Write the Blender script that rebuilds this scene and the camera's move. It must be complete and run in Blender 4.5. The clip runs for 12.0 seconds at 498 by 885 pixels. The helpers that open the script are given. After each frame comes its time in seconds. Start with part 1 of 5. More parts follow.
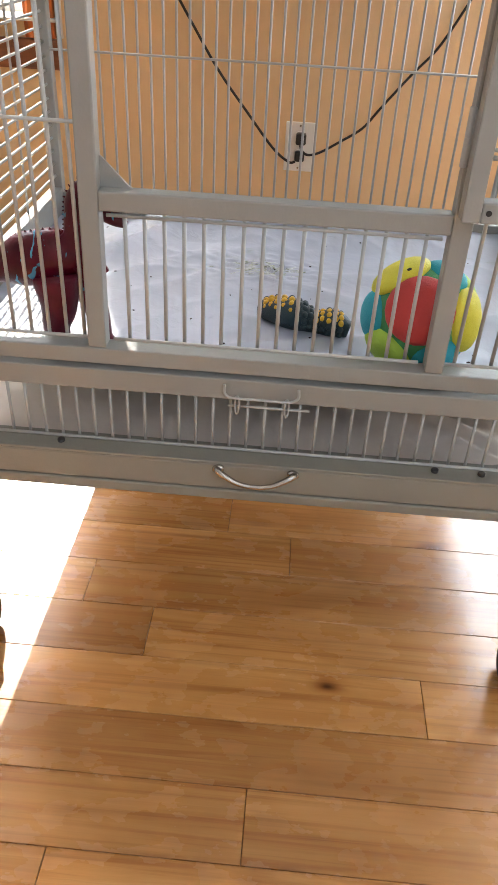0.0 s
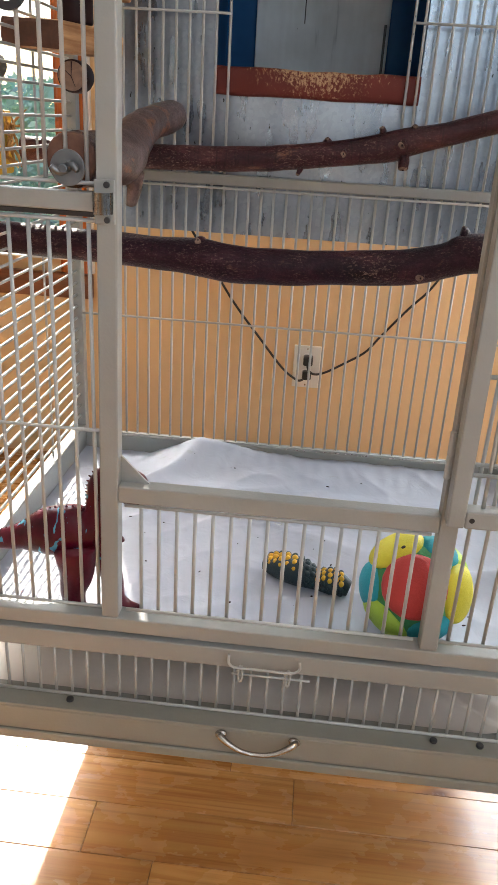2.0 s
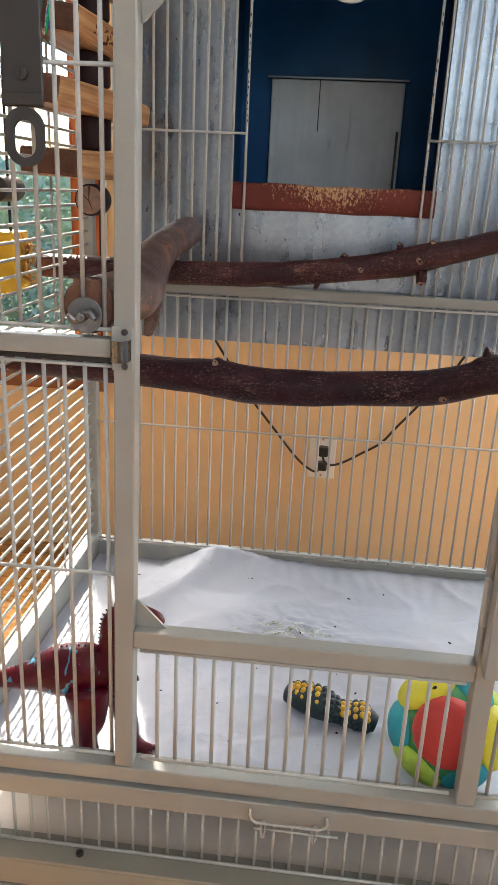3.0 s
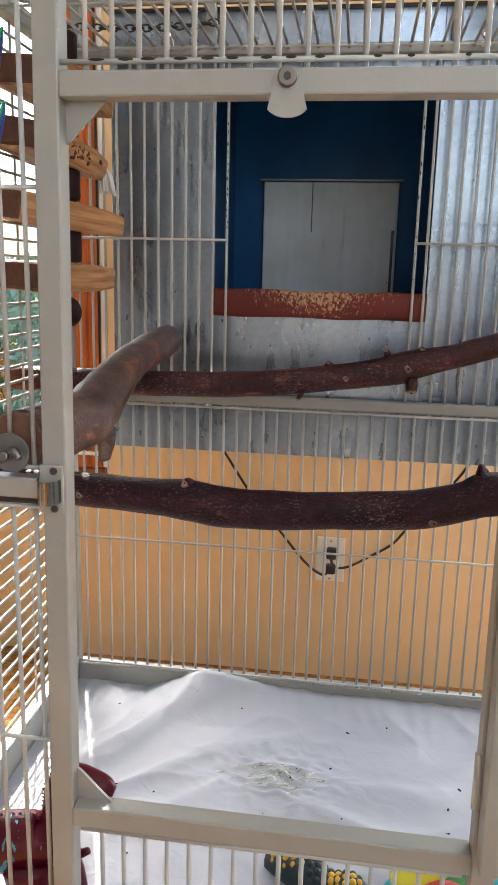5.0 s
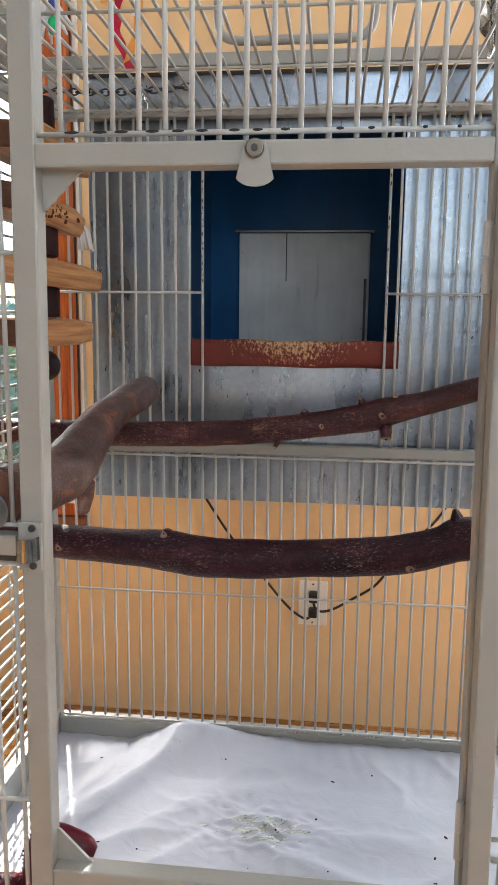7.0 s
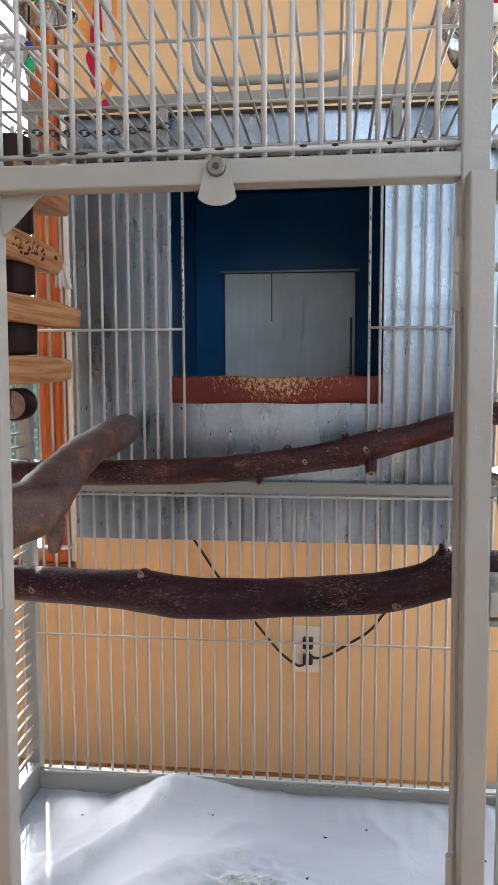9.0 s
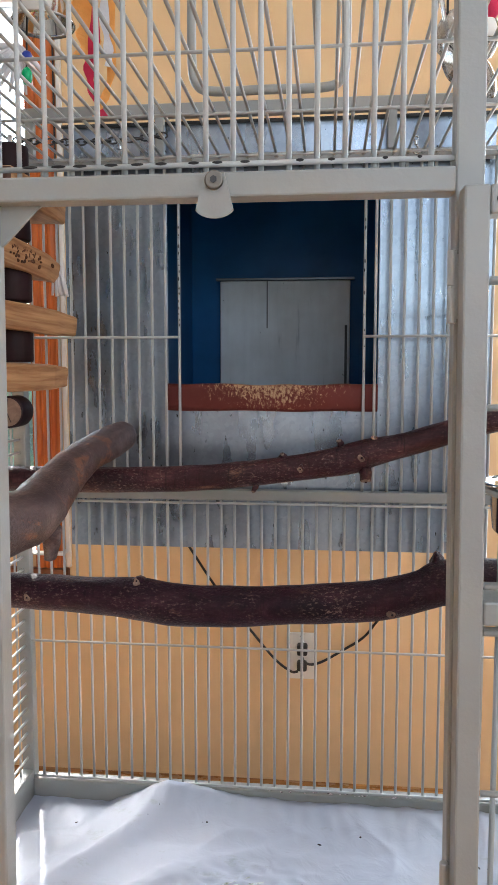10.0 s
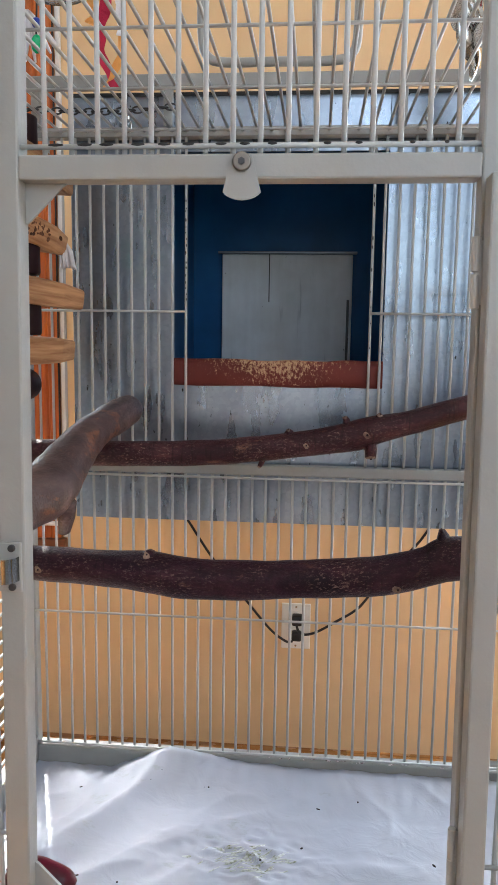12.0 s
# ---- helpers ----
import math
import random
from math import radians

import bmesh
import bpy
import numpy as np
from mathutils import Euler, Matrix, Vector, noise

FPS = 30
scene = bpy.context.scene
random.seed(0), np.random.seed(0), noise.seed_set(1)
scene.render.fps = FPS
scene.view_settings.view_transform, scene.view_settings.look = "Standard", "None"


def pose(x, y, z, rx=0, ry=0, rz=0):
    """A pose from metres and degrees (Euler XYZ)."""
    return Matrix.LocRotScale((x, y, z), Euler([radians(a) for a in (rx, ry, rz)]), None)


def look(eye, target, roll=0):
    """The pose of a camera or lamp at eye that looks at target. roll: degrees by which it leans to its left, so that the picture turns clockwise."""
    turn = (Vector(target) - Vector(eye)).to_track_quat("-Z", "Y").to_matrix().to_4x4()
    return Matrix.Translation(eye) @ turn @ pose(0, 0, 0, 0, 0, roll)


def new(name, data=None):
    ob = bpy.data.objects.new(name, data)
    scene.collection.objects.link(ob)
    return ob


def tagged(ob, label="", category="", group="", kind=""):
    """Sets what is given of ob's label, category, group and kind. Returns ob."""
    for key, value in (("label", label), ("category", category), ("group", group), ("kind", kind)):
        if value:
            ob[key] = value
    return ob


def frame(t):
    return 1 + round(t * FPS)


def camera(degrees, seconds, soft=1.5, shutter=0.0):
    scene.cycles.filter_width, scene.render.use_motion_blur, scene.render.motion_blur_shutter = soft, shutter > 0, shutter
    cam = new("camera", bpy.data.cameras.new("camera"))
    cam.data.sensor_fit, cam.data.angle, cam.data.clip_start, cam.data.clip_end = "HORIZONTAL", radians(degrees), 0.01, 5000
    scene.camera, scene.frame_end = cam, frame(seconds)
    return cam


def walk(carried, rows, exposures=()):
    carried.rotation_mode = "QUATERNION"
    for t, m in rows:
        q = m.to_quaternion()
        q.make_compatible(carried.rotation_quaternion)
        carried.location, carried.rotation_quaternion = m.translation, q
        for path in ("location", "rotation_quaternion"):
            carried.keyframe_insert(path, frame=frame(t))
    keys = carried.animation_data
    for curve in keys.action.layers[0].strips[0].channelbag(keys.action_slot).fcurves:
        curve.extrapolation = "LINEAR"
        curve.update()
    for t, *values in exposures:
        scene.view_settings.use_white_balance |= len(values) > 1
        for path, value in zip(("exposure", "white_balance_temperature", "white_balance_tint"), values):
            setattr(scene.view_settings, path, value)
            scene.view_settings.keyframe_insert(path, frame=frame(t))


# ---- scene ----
cam = camera(36.6, 12.0)
PATH = [
    (0, (0.229, 0.434, 0.776), (0.16, 2.07, -0.372), 3.3),
    (0.2, (0.2285, 0.4345, 0.802), (0.147, 2.106, -0.293), 3.4),
    (0.5, (0.226, 0.436, 0.849), (0.127, 2.184, -0.119), 3.5),
    (0.7, (0.2275, 0.434, 0.867), (0.128, 2.207, -0.052), 3.55),
    (1, (0.231, 0.431, 0.879), (0.132, 2.226, 0.002), 3.5),
    (1.5, (0.227, 0.43, 0.904), (0.121, 2.244, 0.068), 3.7),
    (2, (0.227, 0.448, 0.912), (0.095, 2.279, 0.119), 3.5),
    (2.5, (0.222, 0.477, 0.918), (0.072, 2.335, 0.193), 3.1),
    (3, (0.209, 0.501, 0.969), (0.034, 2.388, 0.331), 2.7),
    (4.8, (0.257, 0.584, 0.998), (-0.010, 2.518, 0.567), 1.5),
    (5, (0.261, 0.592, 0.997), (-0.004, 2.526, 0.563), 1.4),
    (5.5, (0.269, 0.589, 0.994), (-0.002, 2.527, 0.583), 1.3),
    (6, (0.261, 0.595, 1.015), (0.008, 2.54, 0.624), 0.9),
    (6.5, (0.267, 0.589, 1.009), (0.028, 2.542, 0.65), 0.9),
    (7, (0.267, 0.583, 1.009), (0.045, 2.543, 0.682), 0.6),
    (9, (0.286, 0.606, 0.991), (0.065, 2.584, 0.791), -0.2),
    (9.5, (0.289, 0.606, 0.992), (0.072, 2.585, 0.804), -0.1),
    (10, (0.285, 0.602, 0.995), (0.079, 2.583, 0.808), -0.0),
    (10.5, (0.281, 0.598, 0.996), (0.087, 2.578, 0.792), 0.1),
    (11, (0.273, 0.593, 0.998), (0.09, 2.572, 0.773), 0.4),
    (11.5, (0.266, 0.592, 1.002), (0.087, 2.569, 0.756), 0.6),
    (12, (0.262, 0.592, 1.003), (0.089, 2.567, 0.737), 0.8),
]
walk(cam, [(t, look(eye, target, roll)) for t, eye, target, roll in PATH], ((0, 1.29, 6650, 10), (2, 1.31, 6800, 10), (3, 1.35, 7000, 10), (5, 1.39, 6950, 10), (7, 1.39, 6800, 10), (9, 1.38, 6400, 10), (12, 1.38, 6300, 10)))

# ---------------------------------------------------------------- light
world = bpy.data.worlds.new("world")
scene.world = world
world.use_nodes = True
wn = world.node_tree
sky = wn.nodes.new("ShaderNodeTexSky")
sky.sky_type = "NISHITA"
sky.sun_disc = False
SUN_WAY = Vector((-0.48, 1.2, 1.0)).normalized()
sky.sun_elevation = math.asin(SUN_WAY.z)
sky.sun_rotation = math.atan2(SUN_WAY.x, SUN_WAY.y)
wn.links.new(sky.outputs["Color"], wn.nodes["Background"].inputs["Color"])
wn.nodes["Background"].inputs["Strength"].default_value = 0.13

sun_data = bpy.data.lights.new("sun", "SUN")
sun_data.energy = 5.0
sun_data.angle = radians(0.6)
sun_data.color = (1.0, 0.94, 0.86)
sun_lamp = new("sun", sun_data)
sun_lamp.matrix_world = look(SUN_WAY * 10, (0, 0, 0))


def window_lamp(name, at, to, wide, high, watts, color):
    data = bpy.data.lights.new(name, "AREA")
    data.shape, data.size, data.size_y, data.energy, data.color = "RECTANGLE", wide, high, watts, color
    lamp = new(name, data)
    lamp.matrix_world = look(at, to)
    return lamp


# daylight standing in the window openings
window_lamp("window_light", (1.27, 2.55, 1.2), (1.27, 0, 1.0), 1.02, 1.55, 24, (0.80, 0.90, 1.0))
window_lamp("window_light", (-1.001, 2.55, 1.510), (-0.101, 0, 0.3), 1.04, 0.62, 5.8, (0.66, 0.83, 1.0))
# added front light, in an unseen window behind the camera
window_lamp("window_light", (1.2, -0.44, 1.725), (1.0, 2, 1.30), 1.76, 1.10, 5.0, (0.92, 0.96, 1.0))


# ---------------------------------------------------------------- materials
def material(name, color, rough=0.5, metal=0.0, **more):
    m = bpy.data.materials.new(name)
    m.use_nodes = True
    b = m.node_tree.nodes["Principled BSDF"]
    b.inputs["Base Color"].default_value = (*color, 1)
    b.inputs["Roughness"].default_value = rough
    b.inputs["Metallic"].default_value = metal
    for key, value in more.items():
        b.inputs[key.replace("_", " ")].default_value = value
    return m


def coords(m, scale=(1, 1, 1), kind="Object"):
    n = m.node_tree.nodes
    tc, mp = n.new("ShaderNodeTexCoord"), n.new("ShaderNodeMapping")
    mp.inputs["Scale"].default_value = scale
    m.node_tree.links.new(tc.outputs[kind], mp.inputs["Vector"])
    return mp.outputs["Vector"]


def noise_tex(m, vec, scale, detail=4.0, rough=0.55, distortion=0.0):
    t = m.node_tree.nodes.new("ShaderNodeTexNoise")
    t.inputs["Scale"].default_value, t.inputs["Detail"].default_value = scale, detail
    t.inputs["Roughness"].default_value, t.inputs["Distortion"].default_value = rough, distortion
    m.node_tree.links.new(vec, t.inputs["Vector"])
    return t.outputs["Fac"]


def ramp(m, fac, stops):
    r = m.node_tree.nodes.new("ShaderNodeValToRGB")
    while len(r.color_ramp.elements) < len(stops):
        r.color_ramp.elements.new(0.5)
    for e, (p, c) in zip(r.color_ramp.elements, stops):
        e.position, e.color = p, (*c, 1) if len(c) == 3 else c
    m.node_tree.links.new(fac, r.inputs["Fac"])
    return r.outputs["Color"]


def mixed(m, fac, a, b, blend="MIX"):
    x = m.node_tree.nodes.new("ShaderNodeMix")
    x.data_type, x.blend_type = "RGBA", blend
    for value, i in ((fac, 0), (a, 6), (b, 7)):
        if isinstance(value, (int, float)):
            x.inputs[i].default_value = value
        elif isinstance(value, tuple):
            x.inputs[i].default_value = (*value, 1)
        else:
            m.node_tree.links.new(value, x.inputs[i])
    return x.outputs[2]


def base(m, color):
    m.node_tree.links.new(color, m.node_tree.nodes["Principled BSDF"].inputs["Base Color"])


def roughness(m, fac, lo, hi):
    r = m.node_tree.nodes.new("ShaderNodeMapRange")
    r.inputs["To Min"].default_value, r.inputs["To Max"].default_value = lo, hi
    m.node_tree.links.new(fac, r.inputs["Value"])
    m.node_tree.links.new(r.outputs["Result"], m.node_tree.nodes["Principled BSDF"].inputs["Roughness"])


def bump(m, height, strength, distance=0.002):
    b = m.node_tree.nodes.new("ShaderNodeBump")
    b.inputs["Strength"].default_value, b.inputs["Distance"].default_value = strength, distance
    m.node_tree.links.new(height, b.inputs["Height"])
    m.node_tree.links.new(b.outputs["Normal"], m.node_tree.nodes["Principled BSDF"].inputs["Normal"])


def per_object(m):
    return m.node_tree.nodes.new("ShaderNodeObjectInfo").outputs["Random"]


def world_pos(m, scale=(1, 1, 1)):
    n = m.node_tree.nodes
    g, mp = n.new("ShaderNodeNewGeometry"), n.new("ShaderNodeMapping")
    mp.inputs["Scale"].default_value = scale
    m.node_tree.links.new(g.outputs["Position"], mp.inputs["Vector"])
    return mp.outputs["Vector"]


def painted(name, color, worn, rough=0.42, speck=0.72):
    m = material(name, color, rough)
    p = world_pos(m)
    big, fine = noise_tex(m, p, 14, 5), noise_tex(m, p, 230, 4)
    c = mixed(m, big, tuple(v * 0.9 for v in color), tuple(min(1, v * 1.06) for v in color))
    chips = ramp(m, noise_tex(m, p, 95, 5, 0.65), [(speck, (0, 0, 0)), (speck + 0.03, (1, 1, 1))])
    base(m, mixed(m, chips, c, worn))
    roughness(m, big, rough - 0.08, rough + 0.12)
    bump(m, fine, 0.35, 0.0008)
    return m


def wood(name, light, dark, scale=(6, 60, 60), rough=0.55, vary=0.3, rings=0.5):
    m = material(name, light, rough)
    v = coords(m, scale)
    grain = noise_tex(m, v, 1.0, 8, 0.62, 0.6)
    fine = noise_tex(m, coords(m, tuple(s * 5 for s in scale)), 1.0, 3)
    c = ramp(m, grain, [(0.32, dark), (0.66, light)])
    c = mixed(m, fine, mixed(m, 0.25, c, dark), c)
    if vary:
        c = mixed(m, per_object(m), c, mixed(m, 1.0, c, (1 - vary, 1 - vary * 1.1, 1 - vary * 1.25), "MULTIPLY"))
    base(m, c)
    roughness(m, fine, rough - 0.08, rough + 0.1)
    bump(m, fine, 0.25, 0.0008)
    return m


M_CAGE = painted("grey_powder_coat", (0.285, 0.292, 0.278), (0.10, 0.09, 0.08), 0.38, 0.76)
M_BAR = painted("grey_bar_coat", (0.41, 0.425, 0.42), (0.16, 0.14, 0.12), 0.36, 0.74)
M_DRAWER = painted("drawer_coat", (0.245, 0.243, 0.215), (0.2, 0.17, 0.13), 0.45, 0.78)

M_STEEL = material("brushed_steel", (0.46, 0.45, 0.43), 0.24, 1.0)
bump(M_STEEL, noise_tex(M_STEEL, world_pos(M_STEEL, (60, 60, 1500)), 1.0, 3), 0.15, 0.0004)
M_BOLT = material("dull_bolt_steel", (0.20, 0.18, 0.155), 0.42, 1.0)
roughness(M_BOLT, noise_tex(M_BOLT, world_pos(M_BOLT), 300, 4), 0.32, 0.55)
M_ZINC = material("zinc_plate", (0.19, 0.21, 0.235), 0.45, 1.0)
roughness(M_ZINC, noise_tex(M_ZINC, world_pos(M_ZINC), 160, 4), 0.25, 0.55)
M_MIRROR_STEEL = material("polished_steel", (0.55, 0.55, 0.54), 0.10, 1.0)
M_DARK_CLIP = material("dark_clip", (0.06, 0.06, 0.063), 0.4, 0.6)
roughness(M_DARK_CLIP, noise_tex(M_DARK_CLIP, world_pos(M_DARK_CLIP), 120, 4), 0.3, 0.5)

# galvanised sheet: spangle cells, smears and a few dark specks
M_GALV = material("galvanised_sheet", (0.52, 0.57, 0.62), 0.3, 1.0)
_p = world_pos(M_GALV)
_v = M_GALV.node_tree.nodes.new("ShaderNodeTexVoronoi")
_v.inputs["Scale"].default_value = 170
M_GALV.node_tree.links.new(_p, _v.inputs["Vector"])
_sp = ramp(M_GALV, _v.outputs["Color"], [(0.0, (0.305, 0.352, 0.405)), (1.0, (0.365, 0.416, 0.478))])
_dirt = ramp(M_GALV, noise_tex(M_GALV, world_pos(M_GALV, (12, 12, 3)), 1.0, 5), [(0.35, (0.70, 0.72, 0.75)), (0.65, (1, 1, 1))])
_fleck = ramp(M_GALV, noise_tex(M_GALV, world_pos(M_GALV, (120, 120, 55)), 1.0, 4, 0.62), [(0.69, (1, 1, 1)), (0.71, (0.10, 0.09, 0.08))])
base(M_GALV, mixed(M_GALV, 1.0, mixed(M_GALV, 1.0, _sp, _dirt, "MULTIPLY"), _fleck, "MULTIPLY"))
roughness(M_GALV, noise_tex(M_GALV, world_pos(M_GALV, (30, 30, 8)), 1.0, 5), 0.20, 0.37)
bump(M_GALV, noise_tex(M_GALV, world_pos(M_GALV, (5, 5, 17)), 1.0, 3, 0.45, 0.6), 0.10, 0.012)

# bare metal inner walls; the gloom inside the nest is put into this navy
M_NEST_SHADE = material("dark_blue_nest_shade", (0.010, 0.024, 0.048), 0.4, Specular_IOR_Level=0.2)
_p = world_pos(M_NEST_SHADE)
base(M_NEST_SHADE, ramp(M_NEST_SHADE, noise_tex(M_NEST_SHADE, _p, 9, 5), [(0.3, (0.003, 0.07, 0.19)), (0.75, (0.008, 0.12, 0.33))]))
M_BACKPLATE = material("scuffed_back_plate", (0.4, 0.41, 0.4), 0.45, 0.0)
_drip = ramp(M_BACKPLATE, noise_tex(M_BACKPLATE, world_pos(M_BACKPLATE, (60, 60, 5)), 1.0, 5, 0.6), [(0.24, (0.45, 0.47, 0.49)), (0.36, (0.78, 0.80, 0.82)), (0.75, (0.86, 0.89, 0.91))])
_fl = ramp(M_BACKPLATE, noise_tex(M_BACKPLATE, world_pos(M_BACKPLATE, (90, 90, 40)), 1.0, 3, 0.6), [(0.73, (1, 1, 1)), (0.76, (0.12, 0.12, 0.12))])
_cl = ramp(M_BACKPLATE, noise_tex(M_BACKPLATE, world_pos(M_BACKPLATE), 9, 4), [(0.35, (0.80, 0.79, 0.77)), (0.65, (1, 1, 1))])
base(M_BACKPLATE, mixed(M_BACKPLATE, 1.0, mixed(M_BACKPLATE, 1.0, _drip, _fl, "MULTIPLY"), _cl, "MULTIPLY"))

# warm yellow wall paint, lightly rolled
M_WALL = material("ochre_wall_paint", (0.80, 0.56, 0.29), 0.75)
_p = world_pos(M_WALL)
base(M_WALL, mixed(M_WALL, noise_tex(M_WALL, _p, 2.2, 5), (0.70, 0.49, 0.27), (0.78, 0.565, 0.325)))
bump(M_WALL, noise_tex(M_WALL, _p, 260, 3), 0.15, 0.001)
M_WHITE = material("white_ceiling_paint", (0.8, 0.79, 0.76), 0.8)
bump(M_WHITE, noise_tex(M_WHITE, world_pos(M_WHITE), 180, 3), 0.15, 0.001)
base(M_WHITE, mixed(M_WHITE, noise_tex(M_WHITE, world_pos(M_WHITE), 3, 4), (0.76, 0.75, 0.72), (0.82, 0.81, 0.78)))

M_GREY_WALL = material("pale_grey_wall_paint", (0.53, 0.50, 0.47), 0.8)
base(M_GREY_WALL, mixed(M_GREY_WALL, noise_tex(M_GREY_WALL, world_pos(M_GREY_WALL), 3, 4), (0.50, 0.47, 0.44), (0.56, 0.53, 0.50)))
bump(M_GREY_WALL, noise_tex(M_GREY_WALL, world_pos(M_GREY_WALL), 200, 3), 0.15, 0.001)

# floor boards: warm varnished maple with knots
M_FLOOR = material("varnished_floor_board", (0.5, 0.29, 0.13), 0.25, Specular_IOR_Level=0.6, Coat_Weight=0.5, Coat_Roughness=0.20)
_r = per_object(M_FLOOR)
_off = M_FLOOR.node_tree.nodes.new("ShaderNodeVectorMath")
_off.operation = "SCALE"
_comb = M_FLOOR.node_tree.nodes.new("ShaderNodeCombineXYZ")
for _i in range(3):
    M_FLOOR.node_tree.links.new(_r, _comb.inputs[_i])
M_FLOOR.node_tree.links.new(_comb.outputs[0], _off.inputs[0])
_off.inputs["Scale"].default_value = 37.0
_add = M_FLOOR.node_tree.nodes.new("ShaderNodeVectorMath")
M_FLOOR.node_tree.links.new(world_pos(M_FLOOR), _add.inputs[0])
M_FLOOR.node_tree.links.new(_off.outputs[0], _add.inputs[1])


def floor_vec(scale):
    mp = M_FLOOR.node_tree.nodes.new("ShaderNodeMapping")
    mp.inputs["Scale"].default_value = scale
    M_FLOOR.node_tree.links.new(_add.outputs[0], mp.inputs["Vector"])
    return mp.outputs["Vector"]


_g = noise_tex(M_FLOOR, floor_vec((2.2, 30, 30)), 1.0, 8, 0.66, 1.1)
_c = ramp(M_FLOOR, _g, [(0.28, (0.41, 0.178, 0.052)), (0.48, (0.545, 0.272, 0.088)), (0.72, (0.65, 0.37, 0.138))])
_cloud = ramp(M_FLOOR, noise_tex(M_FLOOR, floor_vec((2.5, 9, 9)), 1.0, 2, 0.5, 0.0), [(0.25, (0, 0, 0)), (0.75, (1, 1, 1))])
_c = mixed(M_FLOOR, _cloud, mixed(M_FLOOR, 1.0, _c, (0.74, 0.69, 0.62), "MULTIPLY"), _c)
_k = M_FLOOR.node_tree.nodes.new("ShaderNodeTexVoronoi")
_k.inputs["Scale"].default_value = 1.0
_warp = M_FLOOR.node_tree.nodes.new("ShaderNodeVectorMath")
_warp.operation = "MULTIPLY_ADD"
_wn = M_FLOOR.node_tree.nodes.new("ShaderNodeTexNoise")
_wn.inputs["Scale"].default_value, _wn.inputs["Detail"].default_value = 9.0, 1.0
M_FLOOR.node_tree.links.new(floor_vec((1, 2.2, 2.2)), _wn.inputs["Vector"])
M_FLOOR.node_tree.links.new(_wn.outputs["Color"], _warp.inputs[0])
_warp.inputs[1].default_value = (0.30, 0.34, 0.34)
M_FLOOR.node_tree.links.new(floor_vec((3.6, 8.5, 8.5)), _warp.inputs[2])
M_FLOOR.node_tree.links.new(_warp.outputs[0], _k.inputs["Vector"])
_knot = ramp(M_FLOOR, _k.outputs["Distance"], [(0.02, (0.12, 0.07, 0.05)), (0.055, (0.50, 0.40, 0.32)), (0.10, (0.84, 0.79, 0.73)), (0.15, (1, 1, 1))])
_line = ramp(M_FLOOR, noise_tex(M_FLOOR, floor_vec((1.1, 75, 75)), 1.0, 5, 0.6, 1.6), [(0.34, (0.72, 0.63, 0.54)), (0.52, (1, 1, 1))])
_c = mixed(M_FLOOR, 1.0, _c, _line, "MULTIPLY")
_c = mixed(M_FLOOR, 1.0, _c, _knot, "MULTIPLY")
_c = mixed(M_FLOOR, _r, mixed(M_FLOOR, 1.0, _c, (0.70, 0.64, 0.56), "MULTIPLY"), mixed(M_FLOOR, 1.0, _c, (1.08, 1.08, 1.06), "MULTIPLY"))
base(M_FLOOR, _c)
roughness(M_FLOOR, noise_tex(M_FLOOR, floor_vec((18, 30, 30)), 1.0, 4), 0.20, 0.34)
bump(M_FLOOR, _g, 0.06, 0.0015)
M_JOINT = material("dark_floor_joint", (0.16, 0.075, 0.032), 0.8)

M_PAPER = material("white_cage_paper", (0.6, 0.61, 0.66), 0.85)
_p = world_pos(M_PAPER)
_s = ramp(M_PAPER, noise_tex(M_PAPER, _p, 75, 5, 0.62), [(0.755, (1, 1, 1)), (0.77, (0.4, 0.36, 0.32))])
_c = mixed(M_PAPER, noise_tex(M_PAPER, _p, 6, 4), (0.365, 0.40, 0.485), (0.425, 0.46, 0.545))
_stain = ramp(M_PAPER, noise_tex(M_PAPER, world_pos(M_PAPER, (16, 26, 10)), 1.0, 6, 0.7), [(0.62, (1, 1, 1)), (0.72, (0.80, 0.82, 0.74))])
base(M_PAPER, mixed(M_PAPER, 1.0, mixed(M_PAPER, 1.0, _c, _s, "MULTIPLY"), _stain, "MULTIPLY"))
bump(M_PAPER, noise_tex(M_PAPER, _p, 30, 4, 0.5, 1.0), 0.3, 0.004)
roughness(M_PAPER, noise_tex(M_PAPER, _p, 20, 3), 0.42, 0.62)
# tray copy of the paper, bounce light from the floor painted in as buff
M_LIT_PAPER = material("lit_tray_paper", (0.66, 0.60, 0.54), 0.8)
base(M_LIT_PAPER, mixed(M_LIT_PAPER, noise_tex(M_LIT_PAPER, world_pos(M_LIT_PAPER), 11, 5), (0.58, 0.53, 0.49), (0.74, 0.69, 0.64)))
bump(M_LIT_PAPER, noise_tex(M_LIT_PAPER, world_pos(M_LIT_PAPER), 40, 4), 0.3, 0.003)
M_HUSK = material("seed_husk", (0.5, 0.42, 0.42), 0.8)
base(M_HUSK, ramp(M_HUSK, noise_tex(M_HUSK, world_pos(M_HUSK), 260, 3), [(0.42, (0.12, 0.07, 0.08)), (0.5, (0.50, 0.40, 0.42)), (0.6, (0.72, 0.68, 0.70))]))
M_DROP = material("dried_droppings", (0.50, 0.52, 0.42), 0.8)
base(M_DROP, ramp(M_DROP, noise_tex(M_DROP, world_pos(M_DROP), 160, 4), [(0.34, (0.24, 0.26, 0.18)), (0.44, (0.44, 0.48, 0.42)), (0.58, (0.60, 0.64, 0.65))]))

